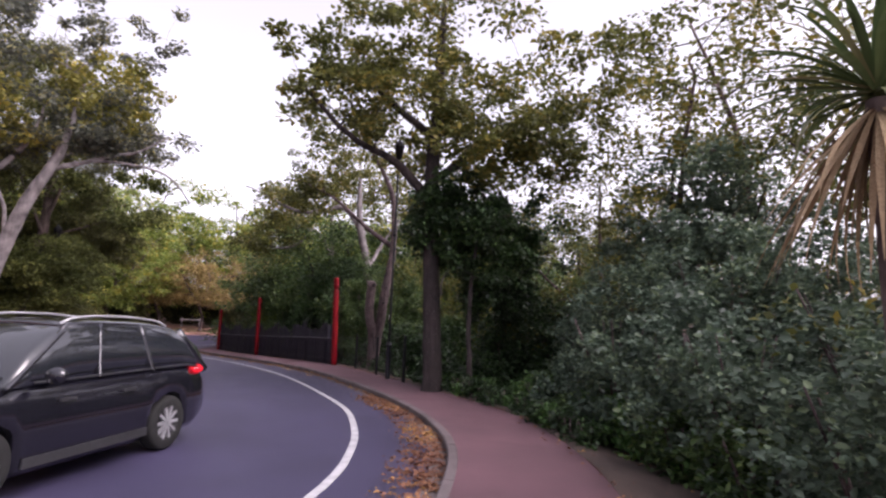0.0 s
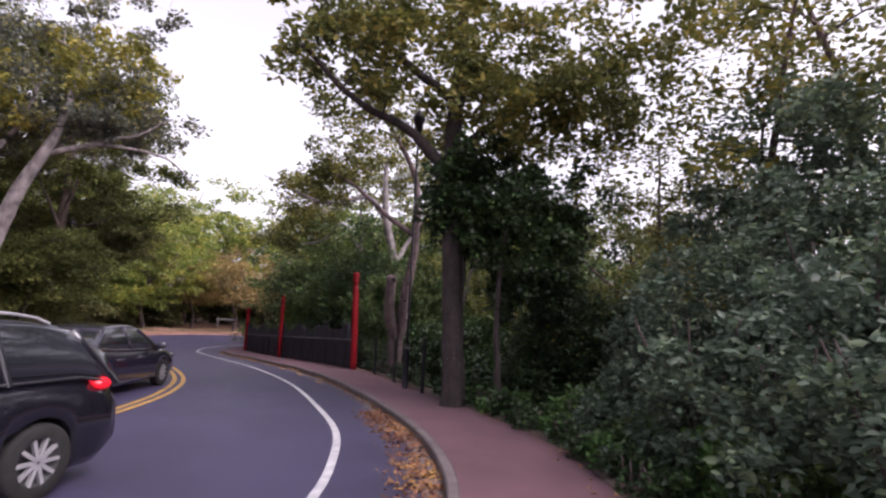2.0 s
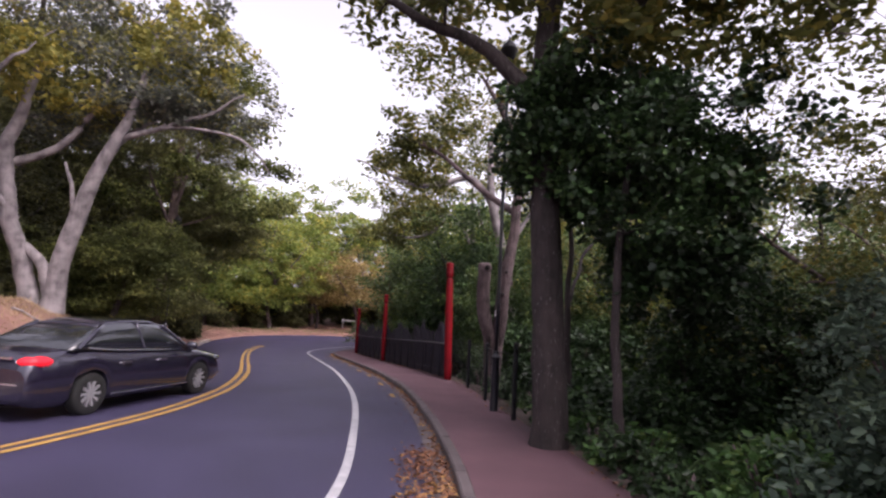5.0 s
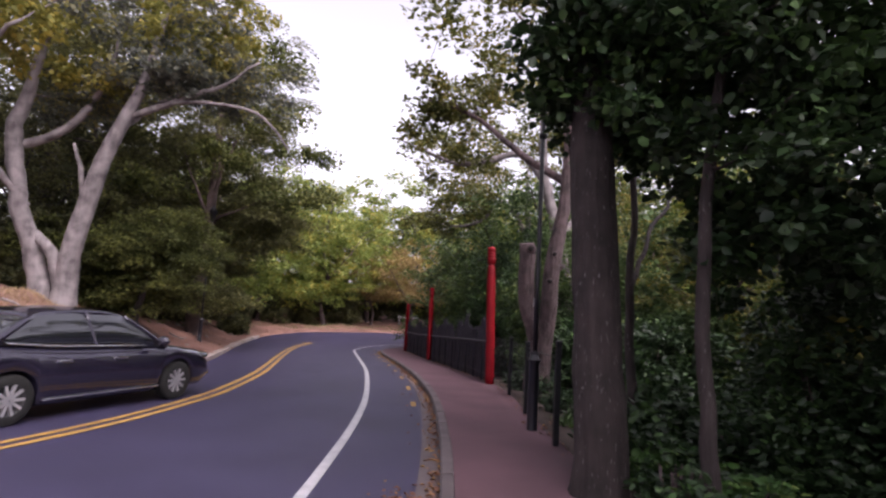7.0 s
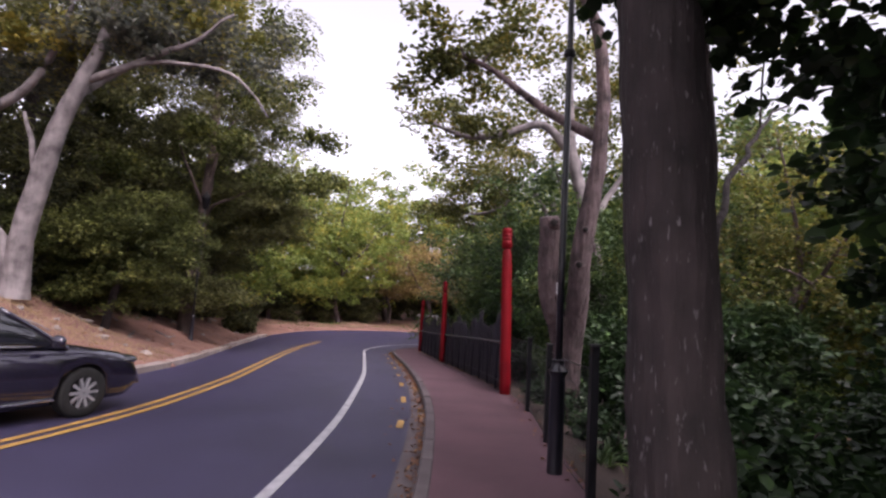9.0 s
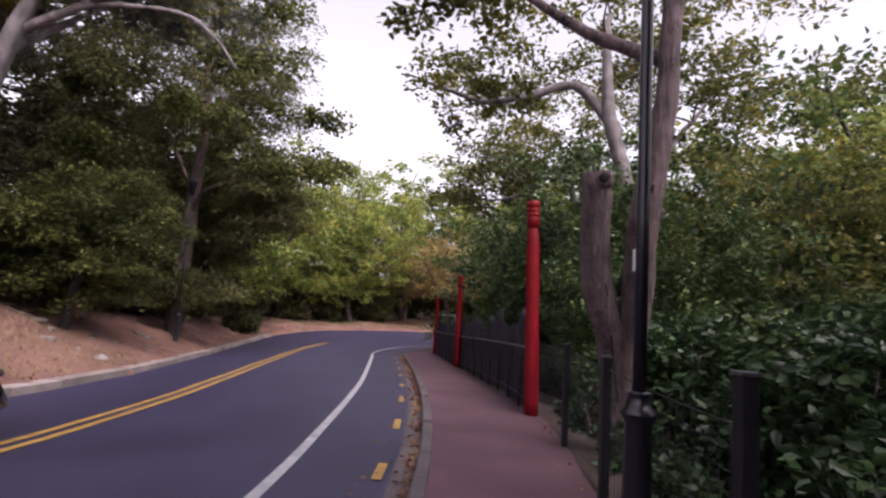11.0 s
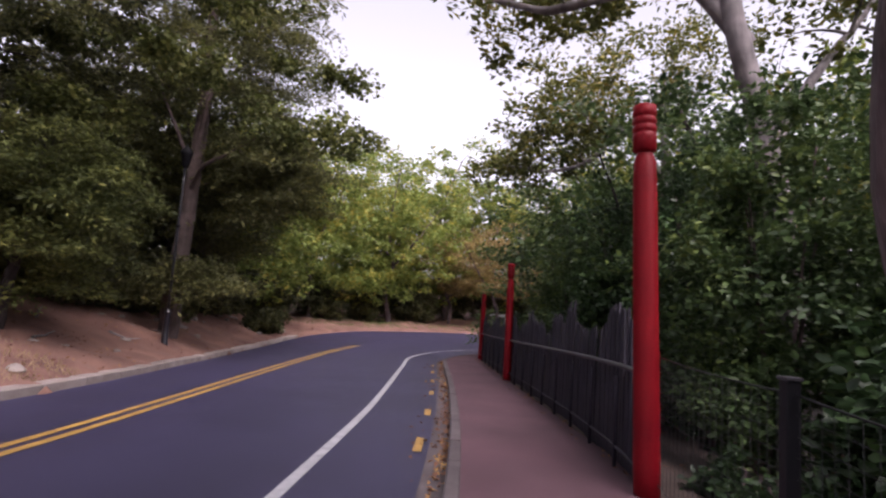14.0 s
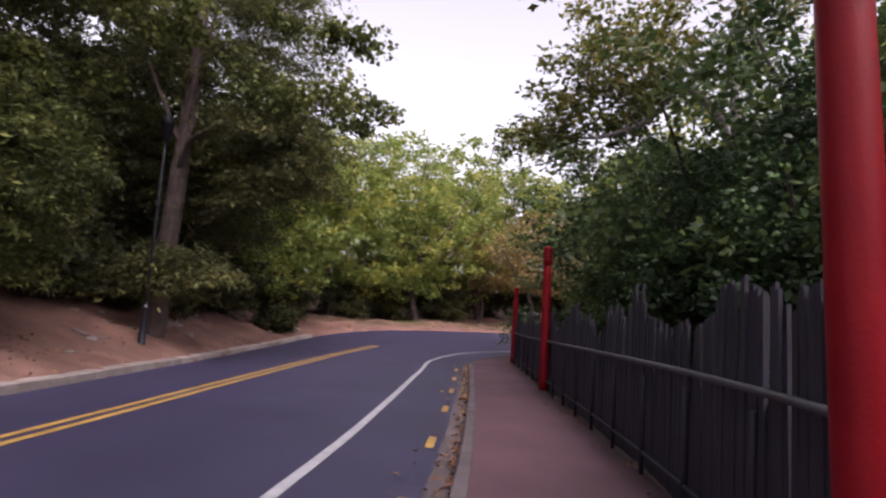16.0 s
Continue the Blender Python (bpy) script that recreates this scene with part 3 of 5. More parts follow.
# the arching tree further along behind the palings
tree("arching_tree", "grey tree with a long limb arching over the palings", at_ground(12.6, 26.2),
     [(0, 0, 0, 0.28), (-0.3, -0.1, 3.5, 0.22), (-0.9, -0.4, 6.0, 0.20), (-1.5, -0.6, 8.0, 0.16), (-1.6, -0.5, 10.5, 0.08)],
     [(-1.0, 0, 10.6, 3.6, 3.4, 1.9, 55), (-4.9, 0.6, 8.7, 2.2, 2.4, 0.9, 36), (1.5, 1.0, 9.5, 3.0, 3.0, 2.0, 42)], L_OLIVE, BARK_PALE, 0.17, 80, 0.55,
     limbs=[[(-1.3, -0.5, 7.4, 0.17), (-2.4, -0.4, 8.6, 0.13), (-3.6, -0.3, 8.3, 0.11), (-4.6, 0.1, 8.2, 0.08), (-5.8, 0.6, 8.7, 0.05), (-6.9, 1.2, 9.3, 0.025)], [(-0.8, -0.3, 5.8, 0.12), (0.6, 0.4, 7.6, 0.08), (1.8, 1.0, 9.2, 0.04)]], seed=7)

tree("arching_tree", "open olive-leaved tree with a crooked limb above the palings", at_ground(13.6, 34.6),
     [(0, 0, 0, 0.26), (-0.2, 0, 4.0, 0.21), (-0.5, -0.2, 7.5, 0.17), (-0.6, 0, 11.5, 0.06)],
     [(-0.8, 0, 11.8, 3.6, 3.4, 2.2, 60), (-4.2, -0.4, 9.6, 2.4, 2.6, 1.7, 75), (-5.6, 0.4, 8.2, 1.5, 2.0, 0.7, 24)], L_OLIVE, BARK_PALE, 0.18, 70, 0.55,
     limbs=[[(-0.45, -0.2, 7.0, 0.14), (-1.4, -0.6, 8.6, 0.12), (-2.4, -0.9, 9.3, 0.11), (-2.7, -1.0, 9.0, 0.10), (-3.4, -0.9, 8.2, 0.08), (-4.6, -0.5, 7.9, 0.05), (-5.8, 0.1, 8.2, 0.02)]], seed=9)

# the pale trees on the bank
tree("pale_bank_tree", "pale grey twin-stemmed spreading tree on the earth bank", (-3.38, 24.16, 1.22),
     [(0.24, -0.03, 0, 0.36), (0.27, -0.08, 0.6, 0.29), (0.35, -0.21, 1.6, 0.26), (0.70, -0.41, 3.0, 0.235), (1.16, -0.61, 4.3, 0.20), (1.63, -0.79, 5.4, 0.165), (1.95, -0.7, 6.5, 0.13), (2.23, -0.4, 9.0, 0.06)],
     [(1.4, 0.0, 10.4, 4.2, 4.4, 3.0, 64), (3.4, 0.6, 7.3, 2.4, 2.8, 1.3, 62), (-0.6, -2.5, 8.8, 3.8, 3.4, 2.3, 40), (-0.4, 0.4, 6.0, 1.7, 1.6, 0.8, 26), (2.6, -1.1, 6.5, 1.8, 0.8, 0.5, 26)], L_SAGE, BARK_PALE, 0.165, 88, 0.44,
     limbs=[[(-0.30, 0.02, 0, 0.36), (-0.42, 0.0, 0.5, 0.28), (-0.68, -0.10, 1.6, 0.25), (-1.01, -0.23, 2.9, 0.225), (-1.23, -0.43, 4.8, 0.20), (-0.9, -0.60, 6.0, 0.15), (-0.5, -0.83, 7.6, 0.07)],
            [(0.15, -0.06, 0.4, 0.20), (-0.07, -0.14, 1.30, 0.17), (-0.36, -0.16, 1.65, 0.15), (-0.66, -0.14, 1.95, 0.13)],
            [(-1.14, -0.41, 4.4, 0.14), (-0.5, -0.50, 4.7, 0.12), (0.09, -0.61, 5.15, 0.11), (0.75, -0.79, 6.1, 0.08), (1.2, -0.98, 7.4, 0.04)],
            [(1.63, -0.79, 5.35, 0.11), (2.84, -0.96, 5.80, 0.085), (3.66, -1.09, 6.15, 0.07), (4.4, -1.2, 6.4, 0.05), (5.2, -1.35, 7.1, 0.03)],
            [(2.84, -0.96, 5.80, 0.06), (3.9, -1.08, 5.90, 0.048), (5.24, -1.19, 5.66, 0.038), (6.18, -1.17, 4.7, 0.02)],
            [(0.62, -0.37, 2.9, 0.09), (0.45, -0.5, 3.7, 0.07), (0.25, -0.6, 4.5, 0.04)],
            [(-0.95, -0.2, 2.7, 0.10), (-1.5, -0.9, 3.6, 0.09), (-2.2, -1.8, 5.0, 0.06), (-2.6, -2.6, 6.6, 0.03)],
            [(1.4, -0.7, 4.9, 0.10), (1.8, 0.2, 5.9, 0.08), (2.9, 0.9, 7.0, 0.04)]], seed=11, sides=20, rough=0.04,
     extra=[("foliage_patch", [(3.0, 0.6, 8.6, 2.3, 2.6, 1.5, 74), (-1.0, -2.0, 7.2, 1.6, 1.6, 0.9, 22), (0.2, -0.4, 6.6, 1.2, 1.2, 0.6, 16)], L_AMBER, 0.16, 66, 0.42, "yellow-green leaf patch")])
tree("pale_bank_tree", "pale-barked leaning tree with twisting limbs on the bank", at_ground(-6.1, 22.6),
     [(0, 0, 0, 0.32), (-0.15, -0.2, 1.2, 0.27), (-0.25, -0.3, 3.0, 0.23), (0.2, -0.6, 5.2, 0.18), (0.3, -1.2, 8.2, 0.06)],
     [(-0.6, -1.2, 9.6, 4.8, 4.4, 2.8, 56), (0.2, -4.4, 7.8, 3.6, 3.0, 1.7, 32)], L_SAGE, BARK_PALE, 0.165, 88, 0.44,
     limbs=[[(-0.25, -0.3, 2.8, 0.15), (0.6, -0.5, 4.0, 0.13), (1.6, -0.9, 5.2, 0.09), (2.6, -1.3, 6.2, 0.04)], [(-0.3, -0.4, 4.0, 0.13), (-1.2, -2.0, 5.6, 0.10), (-1.0, -3.8, 7.2, 0.05)]], seed=12)

# dark evergreen trees above the bank
tree("evergreen_tree", "tall evergreen with brown forking trunk and drooping layered sprays", at_ground(-2.7, 34.0),
     [(0, 0, 0, 0.33), (0.1, 0, 2.5, 0.28), (0.22, 0, 5.2, 0.235), (0.3, 0.1, 9, 0.18), (0, 0, 15.5, 0.05)],
     [(-0.2, 1.6, 9.8, 4.5, 4.4, 3.0, 160), (-0.9, 1.2, 13.4, 3.6, 4.2, 3.2, 85), (0.4, 2.6, 5.2, 4.0, 2.4, 2.2, 110), (2.8, 0.2, 5.6, 1.8, 1.6, 1.8, 56), (-2.8, 0.4, 6.2, 1.7, 1.6, 2.0, 56), (1.2, -0.9, 1.9, 1.6, 0.7, 0.5, 20), (-1.4, -0.5, 1.7, 1.2, 0.7, 0.5, 14)], L_DARK, BARK_BROWN, 0.175, 240, 1.0,
     limbs=[[(0.2, 0, 4.8, 0.09), (0.75, -0.5, 5.5, 0.07), (1.6, -0.9, 5.8, 0.05), (2.8, -1.2, 6.4, 0.02)], [(0.22, 0, 5.3, 0.09), (-0.3, -0.3, 6.6, 0.07), (-0.9, -0.5, 8.2, 0.03)], [(0.25, 0, 6.2, 0.11), (0.7, -0.4, 7.6, 0.08), (1.3, -0.7, 9.2, 0.04)]], seed=21, dome=True, flat=0.45, slim=0.32, droop=0.25,
     extra=[("spray", [(r * math.cos(a), 0.8 + r * math.sin(a), z, 1.5, 1.5, 0.28, 9) for r, a, z in ((4.4, -1.9, 6.2), (4.9, -1.2, 7.6), (4.8, -0.5, 6.6), (5.0, -0.9, 9.6), (4.6, -2.3, 8.9), (4.2, -1.5, 11.4), (4.6, -0.2, 9.0), (4.0, -0.7, 12.6), (3.6, -1.9, 13.6), (5.0, 0.3, 7.4))], L_MOSS, 0.15, 120, 0.6, "yellow-green layered spray")])
tree("evergreen_tree", "tall dark evergreen tree with drooping layered sprays", at_ground(-7.2, 29.5),
     [(0, 0, 0, 0.32), (0.1, 0.1, 4, 0.25), (-0.1, 0.1, 9, 0.17), (0, 0, 14, 0.05)],
     [(0.4, 0, 8.0, 5.0, 5.0, 4.6, 105), (0, 0, 13.0, 4.0, 4.0, 3.4, 42)], L_DARK, BARK_DARK, 0.20, 220, 1.10, seed=22, dome=True, flat=0.45, slim=0.32, droop=0.25)
tree("evergreen_tree", "low evergreen with yellow-green layered sprays above the bank", at_ground(-2.6, 27.4),
     [(0, 0, 0, 0.13), (0.3, -0.1, 1.6, 0.10), (0.6, -0.2, 3.6, 0.04)],
     [(0.7, -0.3, 2.9, 2.4, 2.5, 1.5, 150), (-1.6, -0.6, 2.6, 1.8, 1.8, 1.2, 60), (-0.3, 0.3, 1.5, 2.2, 2.2, 0.9, 60)], L_MOSS, BARK_DARK, 0.13, 170, 0.62, seed=23, dome=True, flat=0.4, slim=0.35, droop=0.15)


# ---- wood templates and their copies ----
def template(name, label, leaf, bark, h, r, seed, per=46, size=0.26, clumps=190, low=0.34, flat=0.55):
    return tree(name, label, (0, 0, 0), [(0, 0, 0, 0.022 * h ** 0.9), (0.06 * r, 0.05 * r, 0.18 * h, 0.018 * h ** 0.9), (-0.05 * r, 0.10 * r, 0.36 * h, 0.015 * h ** 0.9), (0.14 * r, -0.04 * r, 0.6 * h, 0.010 * h ** 0.9), (-0.06 * r, 0.1 * r, 0.95 * h, 0.025)],
                [(0, 0, (0.5 + low / 2) * h, r, r, (0.52 - low / 2) * h, clumps), (0.4 * r, -0.3 * r, (low + 0.08) * h, 0.7 * r, 0.7 * r, 0.13 * h, clumps // 4)], leaf, bark, size, per, 0.7, limbs=[[(-0.03 * r, 0.09 * r, 0.33 * h, 0.010 * h ** 0.9), (-0.35 * r, 0.0, 0.5 * h, 0.007 * h ** 0.9), (-0.6 * r, -0.25 * r, 0.72 * h, 0.02)], [(0.0, 0.08 * r, 0.40 * h, 0.009 * h ** 0.9), (0.35 * r, 0.3 * r, 0.55 * h, 0.006 * h ** 0.9), (0.6 * r, 0.5 * r, 0.70 * h, 0.02)]], seed=seed, flat=flat, twig=0.03, sides=9)


def plant_copies(ob, spots):
    first = True
    for x, y, s, a in spots:
        m = pose(x, y, gz(x, y) - 0.15, 0, 0, a)
        if first:
            ob.matrix_world = m
            ob.scale = (s, s, s)
            first = False
        else:
            c = copy_thing(ob, m)
            c.scale = (s, s, s)


lime = template("lime_green_tree", "broad tree with bright yellow-green leaves beside the bend", L_LIME, BARK, 12.0, 5.2, 31, per=62, size=0.28, clumps=230, low=0.16)
plant_copies(lime, [(-5.8, 45.0, 1.0, 0), (-3.2, 50.8, 0.92, 70), (1.4, 54.0, 0.95, 160), (4.8, 62, 1.2, 220), (-4, 60, 1.15, 20), (12.5, 62, 1.2, 100), (20, 61, 1.15, 10), (15.5, 39, 1.0, 200), (19, 30, 1.0, 310), (17.5, 22.5, 0.72, 240), (25, 59, 1.1, 10)])
turning = template("turning_tree", "smaller tree with brownish turning leaves at the bend", L_BROWN, BARK, 7.5, 3.4, 32, clumps=120, size=0.2)
plant_copies(turning, [(8.4, 54.4, 1.02, 0), (15, 57, 1.1, 80), (5.2, 57.5, 1.0, 30)])
green = template("mid_green_tree", "bushy mid-green tree behind the palings", L_GREEN, BARK_DARK, 7.6, 3.4, 33, per=95, size=0.155, clumps=180, low=0.12)
plant_copies(green, [(12.4, 31.0, 1.25, 0), (12.0, 36.2, 1.15, 90), (11.2, 40.4, 1.08, 190), (16.0, 24.6, 0.95, 60), (17.5, 26, 1.45, 30), (17, 34, 1.45, 230), (17, 40.5, 1.3, 300), (-8.0, 50.5, 1.15, 140), (19.5, 18.5, 1.2, 75), (15.5, 16.5, 0.8, 15)])
olive = template("olive_tree", "open-crowned tree with olive leaves and bare twisting branches", L_OLIVE, BARK, 10.5, 4.6, 34, clumps=150, per=85, size=0.13, low=0.25)
plant_copies(olive, [(13.4, 8.0, 1.2, 0), (17.5, 12.5, 0.85, 100), (14.5, 3.0, 1.3, 40), (10.5, -0.8, 1.05, 200), (10, -8, 0.9, 20), (24, 30, 1.2, 90), (23, 39, 1.2, 140), (14.4, 20.8, 0.75, 60), (13.2, 11.6, 0.8, 75)])
# trees of the wood, their foliage coloured darker to stand for shadow
dark = template("dark_wood_tree", "evergreen tree of the wood with leaves darkened for shade", L_SHADE, BARK_DARK, 13.0, 4.6, 35, clumps=200, per=64, size=0.27, low=0.06, flat=0.4)
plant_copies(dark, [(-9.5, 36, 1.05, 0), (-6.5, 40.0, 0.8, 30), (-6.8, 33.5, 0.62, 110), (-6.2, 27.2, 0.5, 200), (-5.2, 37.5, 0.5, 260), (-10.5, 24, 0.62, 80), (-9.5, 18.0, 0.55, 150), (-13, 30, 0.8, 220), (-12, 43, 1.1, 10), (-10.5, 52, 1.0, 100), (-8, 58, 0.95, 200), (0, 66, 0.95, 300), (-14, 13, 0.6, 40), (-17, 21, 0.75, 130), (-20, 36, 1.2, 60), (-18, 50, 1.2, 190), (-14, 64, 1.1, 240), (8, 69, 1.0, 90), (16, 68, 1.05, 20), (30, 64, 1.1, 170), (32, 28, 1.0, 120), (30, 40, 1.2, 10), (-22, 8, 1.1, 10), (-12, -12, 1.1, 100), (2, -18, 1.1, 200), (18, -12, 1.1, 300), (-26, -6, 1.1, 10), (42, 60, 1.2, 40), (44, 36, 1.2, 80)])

# ---- shrubs along the footpath ----
tree("tall_shrub", "tall open grey-green broadleaf shrub beside the footpath", at_ground(10.9, 7.7),
     [(0, 0, 0, 0.09), (0.05, 0.1, 2.0, 0.075), (-0.1, 0.0, 4.2, 0.05), (0.05, -0.1, 6.6, 0.02)],
     [(0, 0, 4.6, 1.5, 1.5, 1.2, 56), (0.3, -0.5, 6.2, 1.5, 1.6, 1.1, 42), (0.6, -1.6, 5.0, 1.3, 1.4, 1.5, 44)], L_GREY, BARK_DARK, 0.12, 66, 0.36, seed=64, category="shrub", full=True,
     limbs=[[(0.05, 0.1, 1.8, 0.06), (0.5, -0.7, 3.4, 0.04), (0.7, -1.7, 5.6, 0.02)]])
for k, (x, y, r, h) in enumerate([(6.9, 3.9, 1.15, 2.3), (7.7, 5.4, 1.15, 2.3), (8.3, 7.0, 1.2, 2.5), (9.35, 8.5, 0.9, 2.2), (9.2, 5.4, 1.6, 4.4), (9.9, 7.6, 1.6, 4.2), (10.7, 9.4, 1.4, 2.9), (11.2, 6.2, 1.7, 5.0), (10.4, 4.0, 1.7, 4.8), (10.7, 10.3, 0.8, 1.7), (11.5, 11.1, 0.9, 2.0), (8.0, 2.6, 1.7, 3.6), (6.0, 2.2, 1.1, 2.0)]):
    shrub("dense grey-green broadleaf shrub beside the footpath", x, y, r, h + 0.3, L_GREY, 0.10, int(56 * r * h / 2), 66, 50 + k, group="shrubs along the footpath", spread=0.25)
# shrubs 2 to 9 take the darkest leaf colour to paint in canopy shade
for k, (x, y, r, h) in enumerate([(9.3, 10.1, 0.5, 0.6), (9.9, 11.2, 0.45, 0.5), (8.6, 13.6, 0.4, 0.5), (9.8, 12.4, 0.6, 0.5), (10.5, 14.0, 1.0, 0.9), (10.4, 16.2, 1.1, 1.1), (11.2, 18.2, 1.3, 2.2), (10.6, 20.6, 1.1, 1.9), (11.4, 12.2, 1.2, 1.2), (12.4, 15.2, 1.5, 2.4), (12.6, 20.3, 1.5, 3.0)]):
    shrub("low leafy shrub in the shade below the footpath", x, y, r, h + 0.2, L_IVY_SHADED if 2 <= k <= 9 else L_GREEN, 0.14, int(40 + 46 * r * h), 52, 70 + k, group="undergrowth below the footpath")
# leaf colour kept near black here, as shade under the trees
for k in range(28):
    g = np.random.default_rng(600 + k)
    y = 12.8 + 0.34 * k
    i = int(np.argmin(np.abs(OUTER[:, 1] - y)))
    shrub("small ground-cover plant darkened for shade at the footpath edge", OUTER[i, 0] + g.uniform(0.5, 2.0), y, g.uniform(0.25, 0.5), g.uniform(0.3, 0.7), L_IVY_SHADED, 0.10, 14, 34, 620 + k, name="ground_cover", spread=0.16, group="ground cover at the footpath edge")
# gully shade is put into the leaf colour of these shrubs
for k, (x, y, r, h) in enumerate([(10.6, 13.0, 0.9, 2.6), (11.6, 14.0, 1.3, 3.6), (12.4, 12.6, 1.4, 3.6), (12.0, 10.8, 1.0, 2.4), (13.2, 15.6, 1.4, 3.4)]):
    shrub("tall shrub of the gully with leaves darkened for shade", x, y, r, h, L_IVY_SHADED, 0.105, int(70 + 34 * r * h), 70, 130 + k, group="dark shrubs in the gully", spread=0.30)
for k, (x, y, r, h, leaf) in enumerate([(7.45, 5.95, 0.42, 0.75, L_FRESH), (6.85, 4.75, 0.45, 0.8, L_GREEN), (7.0, 4.2, 0.40, 0.9, L_FRESH), (6.2, 3.4, 0.45, 0.9, L_GREEN), (7.75, 6.9, 0.40, 0.6, L_GREY), (8.7, 9.2, 0.45, 0.8, L_GREY), (8.35, 7.7, 0.45, 0.8, L_FRESH), (8.75, 9.75, 0.42, 0.8, L_FRESH), (9.3, 10.4, 0.45, 0.75, L_FRESH), (10.0, 11.0, 0.45, 0.7, L_FRESH), (9.0, 12.3, 0.35, 0.5, L_FRESH), (8.6, 13.1, 0.30, 0.42, L_FRESH), (8.25, 8.2, 0.35, 0.55, L_GREEN)]):
    shrub("small fresh-green leafy plant at the footpath edge", x, y, r * 1.35, h * 1.25, leaf, 0.105, 40, 34, 160 + k, name="leafy_plant", spread=0.17, group="fresh plants at the footpath edge")
for k in range(12):
    g = np.random.default_rng(660 + k)
    y = 6.4 + 0.54 * k
    i = int(np.argmin(np.abs(OUTER[:, 1] - y)))
    shrub("low leafy ground-cover plant at the footpath edge", OUTER[i, 0] + g.uniform(0.25, 0.6), y, g.uniform(0.25, 0.4), g.uniform(0.3, 0.6), (L_IVY_SHADED, L_FRESH)[k % 4 == 2], 0.09, 18, 32, 680 + k, name="ground_cover", spread=0.15, group="ground cover at the footpath edge")
# undergrowth whose leaf colour includes the shade beneath the trees
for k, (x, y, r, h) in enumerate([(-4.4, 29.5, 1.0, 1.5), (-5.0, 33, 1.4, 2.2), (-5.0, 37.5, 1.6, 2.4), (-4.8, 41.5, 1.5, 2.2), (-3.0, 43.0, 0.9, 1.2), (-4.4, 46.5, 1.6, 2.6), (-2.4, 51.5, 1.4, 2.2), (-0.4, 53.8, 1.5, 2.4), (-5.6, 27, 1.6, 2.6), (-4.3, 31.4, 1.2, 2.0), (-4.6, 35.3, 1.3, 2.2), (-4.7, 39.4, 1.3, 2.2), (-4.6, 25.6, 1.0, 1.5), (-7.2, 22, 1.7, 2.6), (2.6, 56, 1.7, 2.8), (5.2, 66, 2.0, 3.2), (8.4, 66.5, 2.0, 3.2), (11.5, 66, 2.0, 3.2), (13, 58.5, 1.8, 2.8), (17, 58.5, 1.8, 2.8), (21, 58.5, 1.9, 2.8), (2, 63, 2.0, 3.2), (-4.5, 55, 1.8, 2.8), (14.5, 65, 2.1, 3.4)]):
    shrub("undergrowth shrub darkened for shade at the edge of the wood", x, y, r, h, L_SHADE, 0.16, int(40 + 36 * r * h), 46, 90 + k, group="undergrowth on the bank")


for k, (x, y, r, h, leaf) in enumerate([(10.7, 23.6, 1.3, 4.6, L_GREEN), (11.2, 26.8, 1.5, 5.2, L_IVY_SHADED), (10.6, 29.8, 1.5, 5.0, L_IVY_SHADED), (10.2, 33.6, 1.5, 4.8, L_GREEN), (12.3, 22.0, 1.4, 4.0, L_GREEN)]):
    shrub("tall dense bush rising behind the palings", x, y, r, h + 0.5, leaf, 0.098, int(150 + 20 * h), 84, 700 + k, group="bushes behind the palings", spread=0.31)


# ---- red carved posts ----
def red_post(x, y, h, r, lean=0.0):
    z = float(fall(y)) - 0.12
    root = thing("red_post", "tall round red-stained wooden post with notched head", "post", (x, y, z), "red posts along the palings")
    root.matrix_world = pose(x, y, z, 0, lean, 0)
    part("shaft", lathe([(r * 1.02, 0), (r * 1.05, 0.3), (r, h * 0.5), (r * 0.97, h * 0.80), (r * 0.88, h * 0.845), (r * 0.66, h * 0.868), (r * 0.62, h * 0.875)], 28), RED, root)
    top = [(r * 0.62, h * 0.870), (r * 0.96, h * 0.876), (r * 0.98, h * 0.91)]
    for k in range(3):
        a = h * (0.918 + 0.021 * k)
        top += [(r * 0.98, a), (r * 0.90, a + 0.008), (r * 0.90, a + 0.022), (r * 0.98, a + 0.030)]
    top += [(r * 0.95, h * 0.995), (r * 0.6, h * 1.0), (0.01, h * 1.003)]
    part("head", lathe(top, 28), RED, root, "notched red head above a narrow neck")
    return root


red_post(8.645, 21.85, 3.66, 0.112, -1.9)
red_post(8.03, 32.0, 3.25, 0.10, -0.6)
red_post(7.43, 39.65, 2.75, 0.10)


